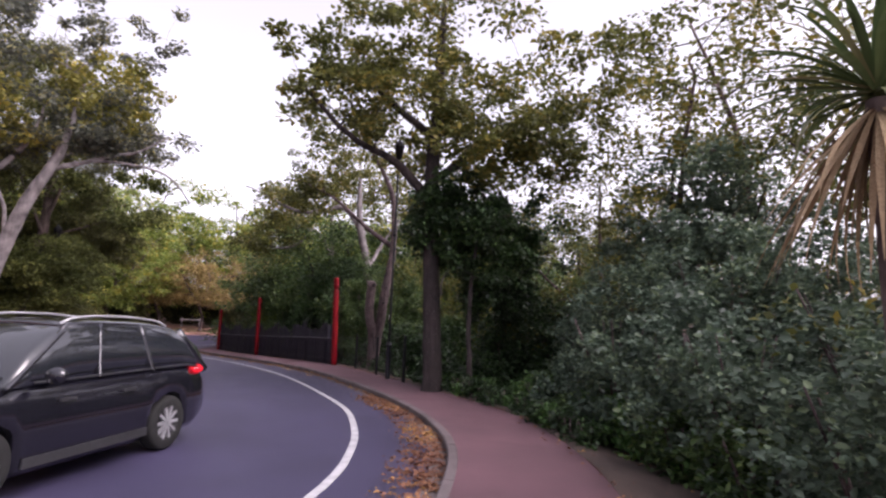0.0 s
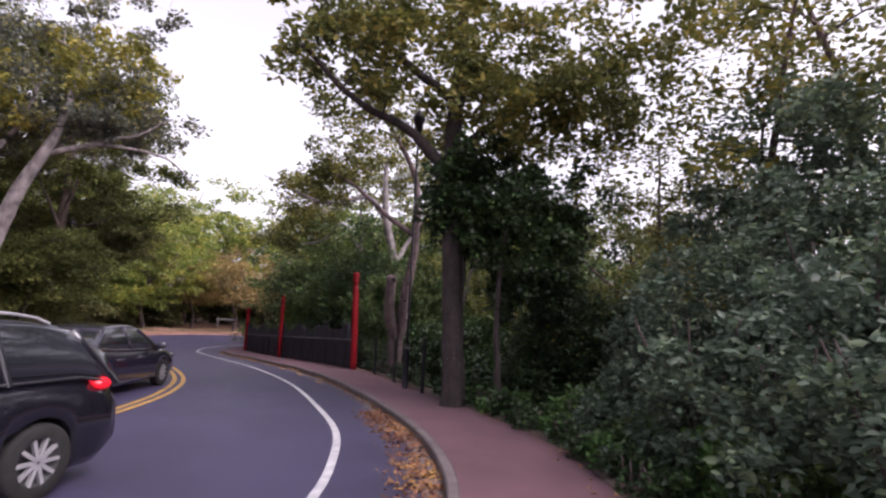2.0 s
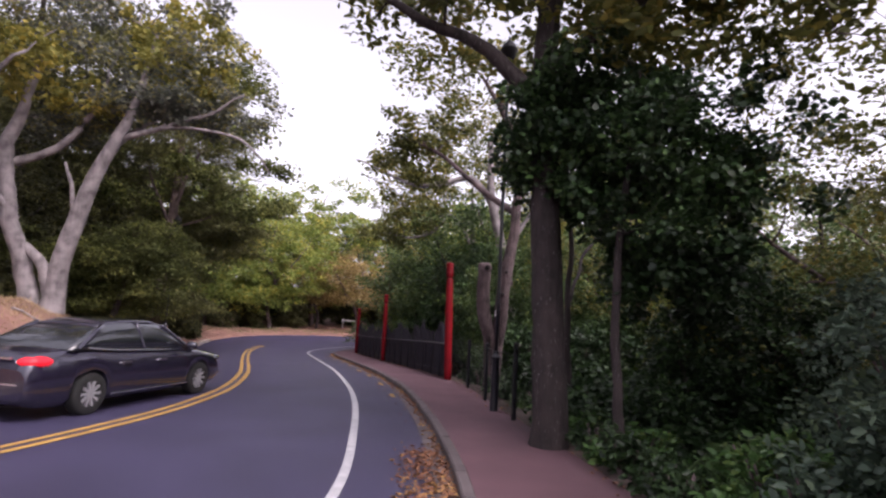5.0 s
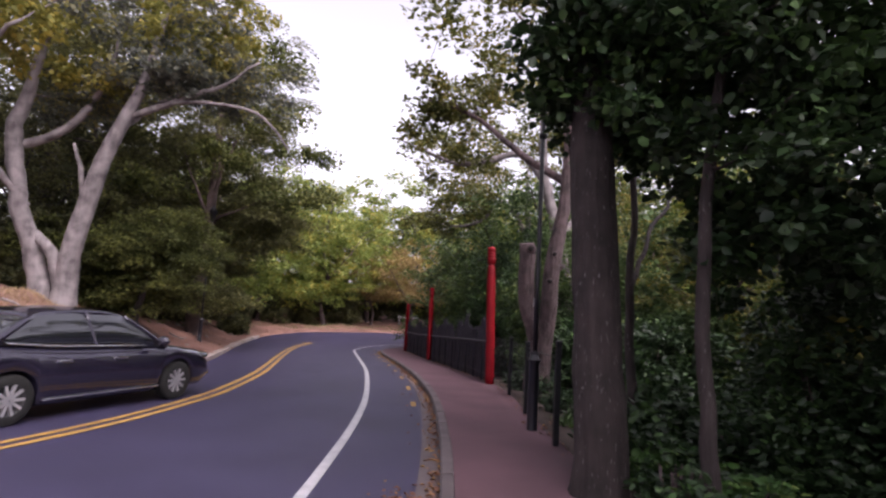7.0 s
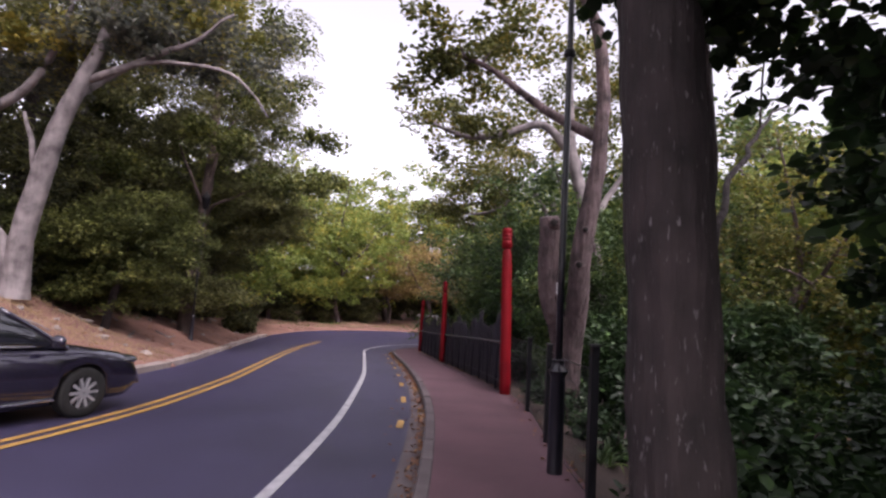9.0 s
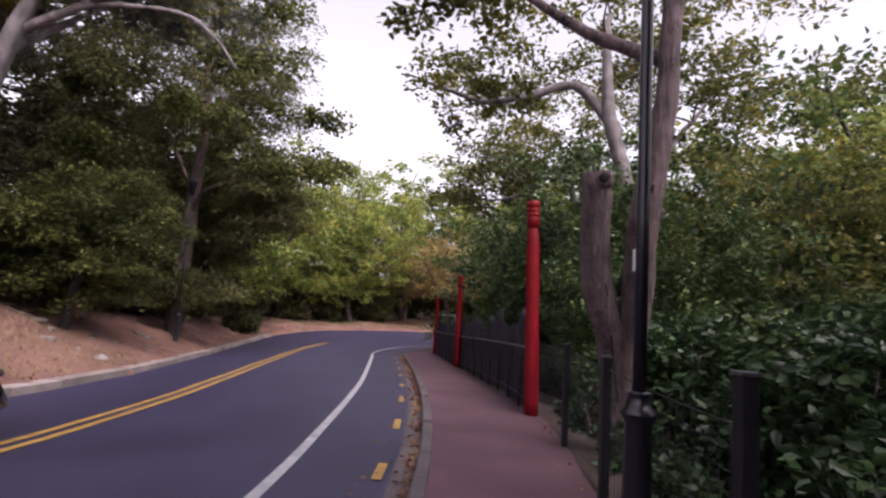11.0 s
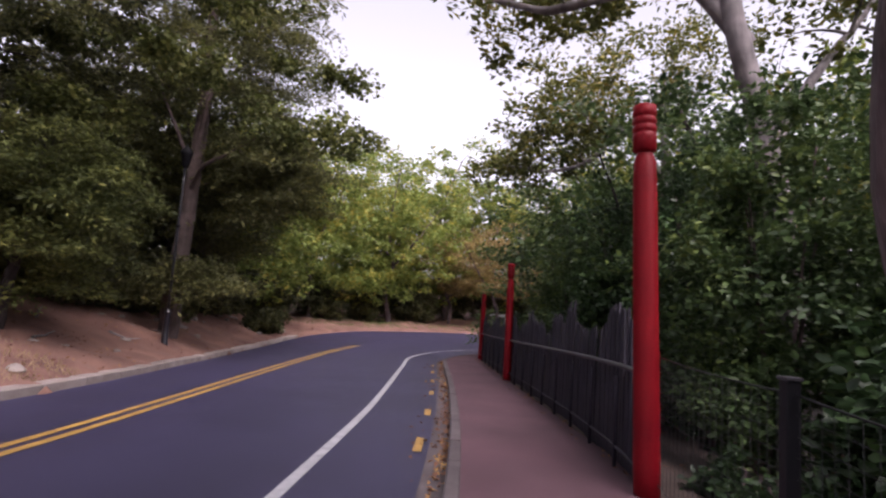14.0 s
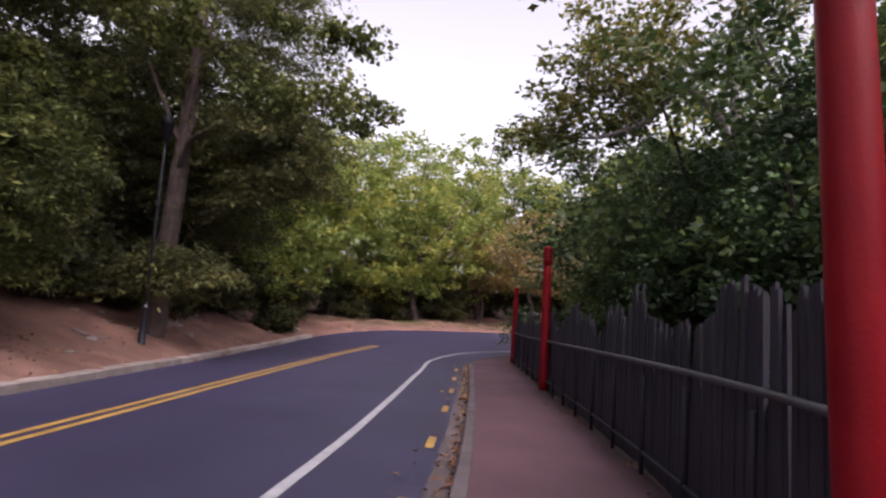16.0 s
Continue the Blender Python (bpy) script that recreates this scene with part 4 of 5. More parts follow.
# ---- lamp posts ----
def lamp_post(x, y, h, label, rim, tab=0.0):
    z = gz(x, y) - 0.05
    k = rim - z
    root = thing("street_lamp", label, "street lamp", (x, y, z))
    part("base", lathe([(0.105, 0), (0.105, 0.06), (0.085, 0.10), (0.075, k - 0.06), (0.098, k - 0.015), (0.104, k - 0.008), (0.104, k), (0.074, k + 0.03), (0.060, k + 0.075), (0.060, k + 0.098), (0.068, k + 0.104), (0.068, k + 0.114), (0.040, k + 0.118)], 28), GLOSS_IRON, root)
    part("pole", lathe([(0.039, k + 0.1), (0.037, 2.6), (0.034, h - 0.5), (0.031, h)], 20), GLOSS_IRON, root)
    part("collar", lathe([(0.037, h * 0.66), (0.064, h * 0.66 + 0.02), (0.064, h * 0.66 + 0.07), (0.045, h * 0.66 + 0.1)], 16), BLACK, root)
    part("lantern", lathe([(0.045, h), (0.09, h + 0.04), (0.16, h + 0.42), (0.19, h + 0.45), (0.12, h + 0.60), (0.03, h + 0.68), (0.02, h + 0.76)], 12), BLACK, root)
    if tab:
        part("control_box", box_bm(bmesh.new(), -0.045, 0.0, tab - z, -0.028, 0.03, tab - z + 0.13, 0.004), PLATE, root, "small pale control box")
    return root


PLATE = mat("pale_plate", (0.55, 0.55, 0.56), (0.72, 0.72, 0.72), 0.5, 5, 30, 0.0)
lamp_post(8.012, 15.73, 7.5, "tall black iron street lamp at the footpath edge", 0.99, 1.79)
lamp_post(-1.78, 32.24, 5.2, "black iron street lamp at the foot of the bank", gz(-1.78, 32.24) + 0.9)


# ---- palings, wire fence ----
def along(line, s):
    """Point and direction at a length along a plan line."""
    d = np.concatenate([[0], np.cumsum(np.linalg.norm(np.diff(line[:, :2], axis=0), axis=1))])
    p = np.array([np.interp(s, d, line[:, i]) for i in (0, 1)])
    q = np.array([np.interp(s + 0.1, d, line[:, i]) for i in (0, 1)])
    return p, math.degrees(math.atan2(*(q - p)[::-1])), d[-1]


def paling_fence():
    rng = np.random.default_rng(8)
    line = spline([(8.62, 21.95), (8.66, 23), (8.55, 26), (8.15, 31.6), (7.78, 36.2), (7.46, 39.6)], 0.2)
    _, _, length = along(line, 0)
    root = thing("paling_fence", "dark wavy-topped paling fence with a round handrail", "fence")
    bm = box_bm(bmesh.new(), -0.0315, -0.012, 0, 0.0315, 0.012, 1.0)
    for v in bm.verts:
        if v.co.z > 0.5 and v.co.x > 0:
            v.co.z -= 0.018
    slat = bpy.data.meshes.new("paling")
    bm.to_mesh(slat)
    bm.free()
    slat.materials.append(FENCE)
    n = int(length / 0.072)
    drift = 0.0
    for i in range(n):
        s = 0.12 + i * 0.072
        p, a, _ = along(line, s)
        drift = 0.6 * drift + rng.normal() * 0.04
        h = 1.60 + 0.13 * math.sin(s * 1.9) + 0.07 * math.sin(s * 5.1 + 1) + drift + (0.14 if rng.random() < 0.06 else 0)
        if 0.9 < s < 14 and (s - 0.9) % 1.15 < 0.075:
            h = 1.05
        ob = new("paling", slat)
        ob.parent = root
        ob.matrix_local = pose(p[0] + 0.05, p[1], float(fall(p[1])) - 0.10, rng.normal() * 0.6, rng.normal() * 0.6, a) @ Matrix.Diagonal((1, 1, max(1.05, min(1.95, h)), 1))
    hand, low = Wood(), Wood()
    pts = np.array([[*along(line, s)[0], 0] for s in np.arange(0, length, 0.25)])
    inner = side(pts, -0.055)
    hand.tube(np.column_stack([inner, fall(inner[:, 1]) + 1.02]), np.full(len(inner), 0.026), 8)
    hand.build("handrail", RAIL, root, "worn grey round handrail")
    low.tube(np.column_stack([inner, fall(inner[:, 1]) + 0.16]), np.full(len(inner), 0.018), 6)
    low.build("bottom_rail", FENCE, root)
    pm = lathe([(0.024, 0), (0.024, 1.0), (0.02, 1.02)], 10)
    stake = bpy.data.meshes.new("stanchion")
    pm.to_mesh(stake)
    pm.free()
    stake.materials.append(FENCE)
    for s in np.arange(0.9, length, 1.15):
        p, a, _ = along(line, s)
        q = new("stanchion", stake)
        q.parent = root
        q.matrix_local = pose(p[0] - 0.055, p[1], float(fall(p[1])) - 0.12)
    return root


paling_fence()


def wire_fence():
    root = thing("wire_fence", "black mesh fence on dark square posts below the footpath", "fence")
    spots = [(8.05, 14.75), (8.30, 17.15), (8.60, 19.55), (8.68, 21.76)]
    for x, y, up in zip(*zip(*spots[:3]), (0.12, 0.0, 0.0)):
        bm = box_bm(bmesh.new(), -0.036, -0.036, -0.45, 0.036, 0.036, 1.24, 0.006)
        post = part("post", bm, BLACK, root)
        post.matrix_local = pose(x, y, float(fall(y)) - 0.05 + up)
        capm = box_bm(bmesh.new(), -0.044, -0.044, 1.24, 0.044, 0.044, 1.258, 0.005)
        part("cap", capm, RAIL, post, "pale worn cap")
    for (x0, y0), (x1, y1) in zip(spots[:-1], spots[1:]):
        w = Wood()
        a, b = np.array((x0, y0, -0.05)), np.array((x1, y1, -0.05))
        d = b - a
        for k, h in enumerate(np.linspace(0.05, 1.15, 12)):
            u = np.linspace(0, 1, 9)[:, None]
            p = a + d * u + np.array((0.02, 0, h)) - np.array((0, 0, 0.02)) * 4 * u * (1 - u)
            w.tube(p, np.full(9, 0.006 if k in (0, 11) else 0.002), 4)
        for u in np.arange(0.03, 1.0, 0.045):
            p = a + d * u
            w.tube([p + (0.02, 0, 0.04), p + (0.02, 0, 1.14)], [0.0017, 0.0017], 4)
        ob = w.build("wire_mesh", BLACK, root)
        ob["kind"] = "stuff"
    return root


wire_fence()


# ---- cabbage palm, low strap plants ----
def blade_bm(bm, base, yaw, up, length, width, bend, rng):
    """A long folded strap leaf that arches over."""
    n = 7
    prev = None
    for i in range(n + 1):
        u = i / n
        el = up - bend * u * u
        if i == 0:
            p = Vector(base)
        else:
            p = p + Vector((math.cos(yaw) * math.cos(el), math.sin(yaw) * math.cos(el), math.sin(el))) * (length / n)
        w = width * (0.55 + 0.9 * u if u < 0.5 else 1.0 * (1 - u) * 2 + 0.04) * 0.5
        sd = Vector((-math.sin(yaw), math.cos(yaw), 0))
        row = [bm.verts.new(p - sd * w), bm.verts.new(p + Vector((0, 0, -0.25 * w))), bm.verts.new(p + sd * w)]
        if prev:
            bm.faces.new((prev[0], prev[1], row[1], row[0]))
            bm.faces.new((prev[1], prev[2], row[2], row[1]))
        prev = row


def cabbage_palm(x, y, h):
    rng = np.random.default_rng(17)
    z = gz(x, y)
    root = thing("cabbage_palm", "cabbage palm with strap leaves and dry hanging skirt", "palm", (x, y, z - 0.1))
    w = Wood()
    w.tube(spline([(0, 0, 0), (0.05, 0, 1.6), (0.0, 0.05, h)], 0.2), np.linspace(0.13, 0.09, len(spline([(0, 0, 0), (0.05, 0, 1.6), (0.0, 0.05, h)], 0.2))), 12, 0.06, rng)
    w.build("trunk", BARK_BROWN, root)
    bm = bmesh.new()
    for i in range(100):
        blade_bm(bm, (0, 0.05, h + 0.1 * rng.random()), rng.uniform(0, 6.28), rng.uniform(-0.35, 1.45), rng.uniform(0.95, 1.45), 0.062, rng.uniform(0.5, 1.7), rng)
    tagged(part("crown", bm, L_BLADE, root), kind="stuff")
    bm = bmesh.new()
    for i in range(64):
        blade_bm(bm, (0, 0.05, h - 0.1 * rng.random()), rng.uniform(0, 6.28), rng.uniform(-1.35, -0.5), rng.uniform(1.0, 1.9), 0.06, rng.uniform(0.1, 0.7), rng)
    tagged(part("dry_skirt", bm, STRAW, root, "dry straw-coloured hanging leaves"), kind="stuff")


cabbage_palm(5.35, 1.75, 4.3)


def strap_plant(x, y, s, seed):
    rng = np.random.default_rng(seed)
    root = thing("strap_plant", "low clump of arching green strap leaves", "plant", (x, y, gz(x, y) - 0.03), "strap plants below the footpath")
    bm = bmesh.new()
    for i in range(34):
        blade_bm(bm, (0.06 * rng.normal(), 0.06 * rng.normal(), 0), rng.uniform(0, 6.28), rng.uniform(0.7, 1.4), s * rng.uniform(0.6, 1.1), 0.035, rng.uniform(0.8, 2.0), rng)
    tagged(part("leaves", bm, L_GREEN, root), kind="stuff")


for k, (x, y, s) in enumerate([(8.55, 12.0, 0.6), (8.75, 13.3, 0.55), (8.9, 10.9, 0.6), (8.7, 16.2, 0.5), (9.2, 11.6, 0.7), (9.0, 14.9, 0.6)]):
    strap_plant(x, y, s, 200 + k)


# ---- leaf litter, twigs, stones, dry grass ----
def scatter_leaves(name, label, xy, z, size, seed, material=LITTER):
    rng = np.random.default_rng(seed)
    n = len(xy)
    p = np.column_stack([xy, z + rng.uniform(0.003, 0.02, n)])
    a = rng.uniform(0, 2 * np.pi, n)
    d = np.column_stack([np.cos(a), np.sin(a), rng.normal(size=n) * 0.15])
    w = np.column_stack([-np.sin(a), np.cos(a), rng.normal(size=n) * 0.2])
    s = size * rng.uniform(0.5, 1.4, (n, 1))
    lift_z = np.array([0, 0, 0.02])
    v = np.stack([p, p + s * (0.5 * d + 0.33 * w) + lift_z, p + s * d, p + s * (0.5 * d - 0.33 * w) + lift_z * 0.6], 1).reshape(-1, 3)
    ob = from_arrays(name, v, np.arange(4 * n).reshape(-1, 4), material)
    return tagged(ob, label, "leaf litter", kind="stuff")




def strip_points(line, y0, y1, lo, hi, count, power=1.0, seed=1):
    """Random plan points beside a line, between two offsets to its right, thicker towards hi."""
    g = np.random.default_rng(seed)
    t = np.gradient(line[:, :2], axis=0)
    t /= np.linalg.norm(t, axis=1)[:, None]
    ok = np.where((line[:, 1] > y0) & (line[:, 1] < y1))[0]
    i = g.choice(ok, count)
    clump = 0.5 + 0.5 * np.sin(i * 0.9) * np.sin(i * 0.37 + 1)
    o = lo + (hi - lo) * g.random(count) ** (1 / power)
    p = line[i, :2] + o[:, None] * np.stack([t[i, 1], -t[i, 0]], 1) + g.normal(size=(count, 2)) * 0.16 * np.array([0.3, 1.0])
    keep = g.random(count) < 0.35 + 0.65 * clump
    return p[keep]


a = strip_points(CHANNEL, 1, 13, -0.45, 0.21, 5600, 1.6, 2)
scatter_leaves("leaf_litter", "brown and orange fallen leaves in the gutter", a, road_z(a) + 0.004, 0.064, 3)
a = strip_points(CHANNEL, 13, 40, 0.08, 0.21, 1500, 1.5, 4)
scatter_leaves("leaf_litter", "thin line of brown fallen leaves along the gutter", a, fall(a[:, 1]) - 0.168, 0.07, 5)
a = strip_points(CHANNEL, 12, 40, -0.4, 0.1, 130, 1.0, 6)
scatter_leaves("leaf_litter", "scattered fallen leaves on the road edge", a, road_z(a) + 0.004, 0.07, 7)
a = strip_points(OUTER, 2, 40, -0.25, 0.35, 1300, 1.6, 8)
scatter_leaves("leaf_litter", "fallen leaves along the footpath's edge", a, np.maximum(ground_z(a[:, 0], a[:, 1]), np.where(lateral(a[:, 0], a[:, 1], OUTER[::2]) < 0, fall(a[:, 1]) - 0.05, -9)), 0.06, 9)
a = strip_points(LEFT, 10, 56, -5.5, -0.3, 9000, 1.0, 10)
scatter_leaves("leaf_litter", "brown fallen leaves over the earth bank", a, ground_z(a[:, 0], a[:, 1]), 0.085, 11)
a = strip_points(OUTER, 2, 24, 0.4, 4.5, 5000, 1.0, 12)
scatter_leaves("leaf_litter", "dark fallen leaves under the shrubs", a, ground_z(a[:, 0], a[:, 1]), 0.09, 13)


def grass_patch(name, label, xy, height, seed, material):
    g = np.random.default_rng(seed)
    n = len(xy)
    p = np.column_stack([xy, ground_z(xy[:, 0], xy[:, 1]) - 0.01])
    yaw, h = g.uniform(0, 6.28, n), height * g.uniform(0.5, 1.4, n)
    w = np.column_stack([np.cos(yaw), np.sin(yaw), np.zeros(n)]) * 0.010
    tip = p + np.column_stack([g.normal(size=n) * 0.5 * h, g.normal(size=n) * 0.5 * h, h])
    v = np.stack([p - w, p + w, tip], 1).reshape(-1, 3)
    ob = from_arrays(name, v, np.arange(3 * n).reshape(-1, 3), material)
    return tagged(ob, label, "grass", kind="stuff")


a = strip_points(LEFT, 12, 27, -4.6, -0.35, 22000, 0.8, 20)
grass_patch("dry_grass", "short straw-coloured dry grass on the bank", a, 0.10, 21, STRAW)
a = strip_points(LEFT, 17, 21, -1.6, -0.35, 2600, 1.0, 22)
grass_patch("grass", "small patch of green grass beside the kerb", a, 0.09, 23, GRASS)
a = strip_points(LEFT, 47, 54, -4.5, -0.4, 9000, 1.0, 24)
grass_patch("grass", "mown green verge beyond the bend", a, 0.12, 25, GRASS)


def stone(x, y, s, seed):
    g = np.random.default_rng(seed)
    bm = bmesh.new()
    bmesh.ops.create_icosphere(bm, subdivisions=2, radius=1.0)
    ph = g.uniform(0, 6, 3)
    for v in bm.verts:
        k = 1 + 0.22 * math.sin(2.3 * v.co.x + ph[0]) + 0.18 * math.sin(3.1 * v.co.y + ph[1]) + 0.1 * math.sin(4.7 * v.co.z + ph[2])
        v.co = Vector((v.co.x * 1.2, v.co.y * 0.9, v.co.z * 0.6)) * k * s
    ob = part("stone", bm, ROCK)
    ob.matrix_world = pose(x, y, gz(x, y) + 0.1 * s, 0, 0, g.uniform(0, 360))
    tagged(ob, "pale weathered stone half sunk in the bank", "stone", "stones on the bank")


for k in range(34):
    g = np.random.default_rng(300 + k)
    i = int(np.argmin(np.abs(LEFT[:, 1] - g.uniform(20, 44))))
    stone(LEFT[i, 0] - g.uniform(0.7, 3.4), LEFT[i, 1], g.uniform(0.05, 0.15), 320 + k)


def dead_branch(x, y, length, seed):
    g = np.random.default_rng(seed)
    a = g.uniform(0, 3.14)
    u = np.linspace(-0.5, 0.5, 7)
    px, py = x + u * length * math.cos(a), y + u * length * math.sin(a)
    w = Wood()
    p = np.column_stack([px, py + g.normal(size=7) * 0.03, ground_z(px, py) + 0.03 + 0.10 * np.abs(u)])
    w.tube(p, np.linspace(0.035, 0.012, 7), 6)
    ob = w.build("fallen_branch", BARK_PALE, None)
    tagged(ob, "bleached fallen branch lying on the bank", "branch", "fallen branches on the bank")


for k, (x, y, ln) in enumerate([(-2.3, 21.2, 1.0), (-3.2, 29.2, 1.0), (-3.0, 33.4, 1.0), (-2.9, 26.6, 1.0), (-3.6, 36.0, 1.0), (-1.4, 21.6, 0.9), (-1.0, 21.3, 0.7), (-1.7, 22.3, 1.1), (-2.0, 28.0, 0.9), (-2.3, 31.2, 0.8)]):
    dead_branch(x, y, ln, 400 + k)


# ---- far white rail at the bend ----
rail = thing("barrier", "small white-painted wooden barrier on the far verge", "barrier", (8.8, 62.5, gz(8.8, 62.5)))
for dx in (-0.85, 0.85):
    part("post", box_bm(bmesh.new(), dx - 0.06, -0.06, -0.1, dx + 0.06, 0.06, 0.85, 0.01), WHITE_LINE, rail)
part("rail", box_bm(bmesh.new(), -1.0, -0.10, 0.60, 1.0, -0.062, 0.78, 0.01), WHITE_LINE, rail)


# ---- cars ----
def paint(name, colour):
    m = mat(name, tuple(0.85 * c for c in colour), colour, 0.16, 2, 50, 0.0, 0.35, 1.0)
    return m


GLASS = mat("tinted_glass", (0.012, 0.014, 0.018), (0.022, 0.024, 0.03), 0.06, 1, 20, 0.0, 0.0, 1.0)
TYRE = mat("tyre_rubber", (0.005, 0.005, 0.005), (0.014, 0.014, 0.014), 0.9, 8, 60, 0.2)
ALLOY = mat("alloy", (0.34, 0.34, 0.36), (0.48, 0.48, 0.50), 0.4, 4, 40, 0.0, 0.5)
CHROME = mat("chrome", (0.7, 0.7, 0.72), (0.82, 0.82, 0.84), 0.15, 4, 40, 0.0, 1.0)
PLASTIC = mat("black_plastic", (0.015, 0.015, 0.017), (0.03, 0.03, 0.033), 0.6, 5, 60, 0.15)


def glow(name, colour, strength):
    m = mat(name, colour, colour, 0.2, 4, 40, 0.0)
    b = m.node_tree.nodes["Principled BSDF"]
    b.inputs["Emission Color"].default_value = (*colour, 1)
    b.inputs["Emission Strength"].default_value = strength
    return m


HEADLIGHT = glow("lit_headlight", (1.0, 0.97, 0.90), 14.0)
TAIL = glow("red_tail_light", (0.62, 0.012, 0.02), 0.45)


def loft(stations, material_smooth=True):
    """A closed skin over stations: each a list of (x, y, z) from the bottom middle up to the top middle, mirrored over y."""
    bm = bmesh.new()
    rows = []
    for st in stations:
        right = [bm.verts.new(p) for p in st]
        left = [bm.verts.new((p[0], -p[1], p[2])) for p in st[1:-1]]
        rows.append(right + left[::-1])
    n = len(rows[0])
    for a, b in zip(rows, rows[1:]):
        for i in range(n):
            bm.faces.new((a[i], a[(i + 1) % n], b[(i + 1) % n], b[i])).smooth = material_smooth
    bm.faces.new(rows[0][::-1])
    bm.faces.new(rows[-1])
    bmesh.ops.recalc_face_normals(bm, faces=bm.faces[:])
    return bm


def wheel_parts(root, x, y, r, out):
    prof = [(r * 0.62, -0.10), (r * 0.9, -0.11), (r * 0.985, -0.085), (r, -0.05), (r, 0.05), (r * 0.985, 0.085), (r * 0.9, 0.11), (r * 0.62, 0.10)]
    bm = lathe(prof, 28, 1.0, False)
    tyre = part("wheel", bm, TYRE, root)
    tyre.matrix_local = pose(x, y, r, -90 * out, 0, 0)
    rb = lathe([(r * 0.66, 0.02), (r * 0.66, 0.095), (r * 0.60, 0.10), (r * 0.56, 0.05), (0.08, 0.045), (0.02, 0.05)], 28)
    rim = part("rim", rb, PLASTIC, tyre)
    sb = bmesh.new()
    for k in range(10):
        q = bmesh.ops.create_cube(sb, size=1, matrix=pose(0, 0, 0.082, 0, 0, 36 * k) @ Matrix.LocRotScale((r * 0.33, 0, 0), None, (r * 0.6, 0.036, 0.035)))
    part("spokes", sb, ALLOY, tyre, "silver alloy spokes")
    return rim


def car(name, label, spot, turn, P, coat, front_lit):
    """A car whose nose points along its own x; P holds its lengths and heights."""
    L, W, wr = P["length"], P["width"], P["wheel"]
    fx, rx = L / 2 - P["front"], -L / 2 + P["rear"]
    z0 = float(road_z(np.array([spot]))[0])
    root = thing(name, label, "car", (*spot, z0), "", "", turn)
    us = np.unique(np.concatenate([np.linspace(-1, 1, 45), [fx * 2 / L + k * wr * 2.3 / L for k in (-1, -0.85, -0.5, 0, 0.5, 0.85, 1)], [rx * 2 / L + k * wr * 2.3 / L for k in (-1, -0.85, -0.5, 0, 0.5, 0.85, 1)]]))
    us = us[(us >= -1) & (us <= 1)]
    body = []
    for u in us:
        x = u * L / 2
        w = W / 2 * (1 - (0.20 if u > 0 else 0.14) * abs(u) ** 5)
        zb = 0.20 + 0.12 * max(0, abs(u) - 0.9) * 10
        for cx in (fx, rx):
            k = (wr * 1.14) ** 2 - (x - cx) ** 2
            if k > 0:
                zb = max(zb, wr + math.sqrt(k) * 0.98 - 0.02)
        zt = float(np.interp(x / L + 0.5, *P["deck"]))
        if abs(u) > 0.985:
            zt -= 0.05
        zm = max(zb + 0.04, 0.62 * zt)
        z2 = min(zb + 0.10, zm - 0.01)
        body.append([(x, 0, zb), (x, w * 0.90, zb), (x, w * 0.985, z2), (x, w, zm), (x, w * 0.975, zm + (zt - zm) * 0.6), (x, w * 0.90, zt - 0.035), (x, w * 0.78, zt), (x, 0, zt + 0.025)])
    part("body", loft(body), coat, root)
    part("underbody", box_bm(bmesh.new(), rx - 0.3, -W * 0.38, 0.18, fx + 0.3, W * 0.38, 0.55, 0.02), PLASTIC, root)
    cab = []
    for f, zr in zip(*P["roof"]):
        x = (f - 0.5) * L
        zb = float(np.interp(f, *P["deck"])) - 0.02
        k = max(0.0, (zr - zb)) / (P["height"] - 0.95)
        cab.append([(x, 0, zb), (x, W * 0.455, zb), (x, W * (0.455 - 0.05 * k), zb + 0.5 * (zr - zb)), (x, W * (0.455 - 0.105 * k), zb + 0.92 * (zr - zb)), (x, W * (0.40 - 0.11 * k), zr), (x, 0, zr + 0.02)])
    part("glazing", loft(cab), GLASS, root, "dark reflecting window glass")
    fs, zs = P["roof"]
    top = []
    for f in np.linspace(P["roof_span"][0], P["roof_span"][1], 12):
        zr = float(np.interp(f, fs, zs))
        x = (f - 0.5) * L
        top.append([(x, 0, zr - 0.03), (x, W * 0.352, zr - 0.055), (x, W * 0.345, zr - 0.01), (x, W * 0.30, zr + 0.012), (x, W * 0.15, zr + 0.028), (x, 0, zr + 0.034)])
    part("roof", loft(top), coat, root)
    for sgn in (-1, 1):
        for f0, f1, wd in P["pillars"]:
            w2 = Wood()
            pts = []
            for q in np.linspace(0, 1, 5):
                f = f0 + (f1 - f0) * q
                zb, zr = float(np.interp(f0, *P["deck"])) - 0.02, float(np.interp(f1, fs, zs))
                pts.append(((f - 0.5) * L, sgn * W * (0.456 - 0.105 * q), zb + (zr - zb) * q * 0.97))
            w2.tube(pts, [wd] * 5, 6)
            w2.build("pillar", coat, root)
        for x in (fx, rx):
            wheel_parts(root, x, sgn * (W / 2 - 0.115), wr, sgn)
        bx = (P["mirror"] - 0.5) * L
        bz = float(np.interp(P["mirror"], *P["deck"])) + 0.08
        bm = bmesh.new()
        bmesh.ops.create_uvsphere(bm, u_segments=14, v_segments=8, radius=1, matrix=Matrix.LocRotScale((bx, sgn * (W / 2 + 0.10), bz), None, (0.07, 0.12, 0.085)))
        for fc in bm.faces:
            fc.smooth = True
        part("mirror", bm, coat, root)
        for f in P["handles"]:
            hx = (f - 0.5) * L
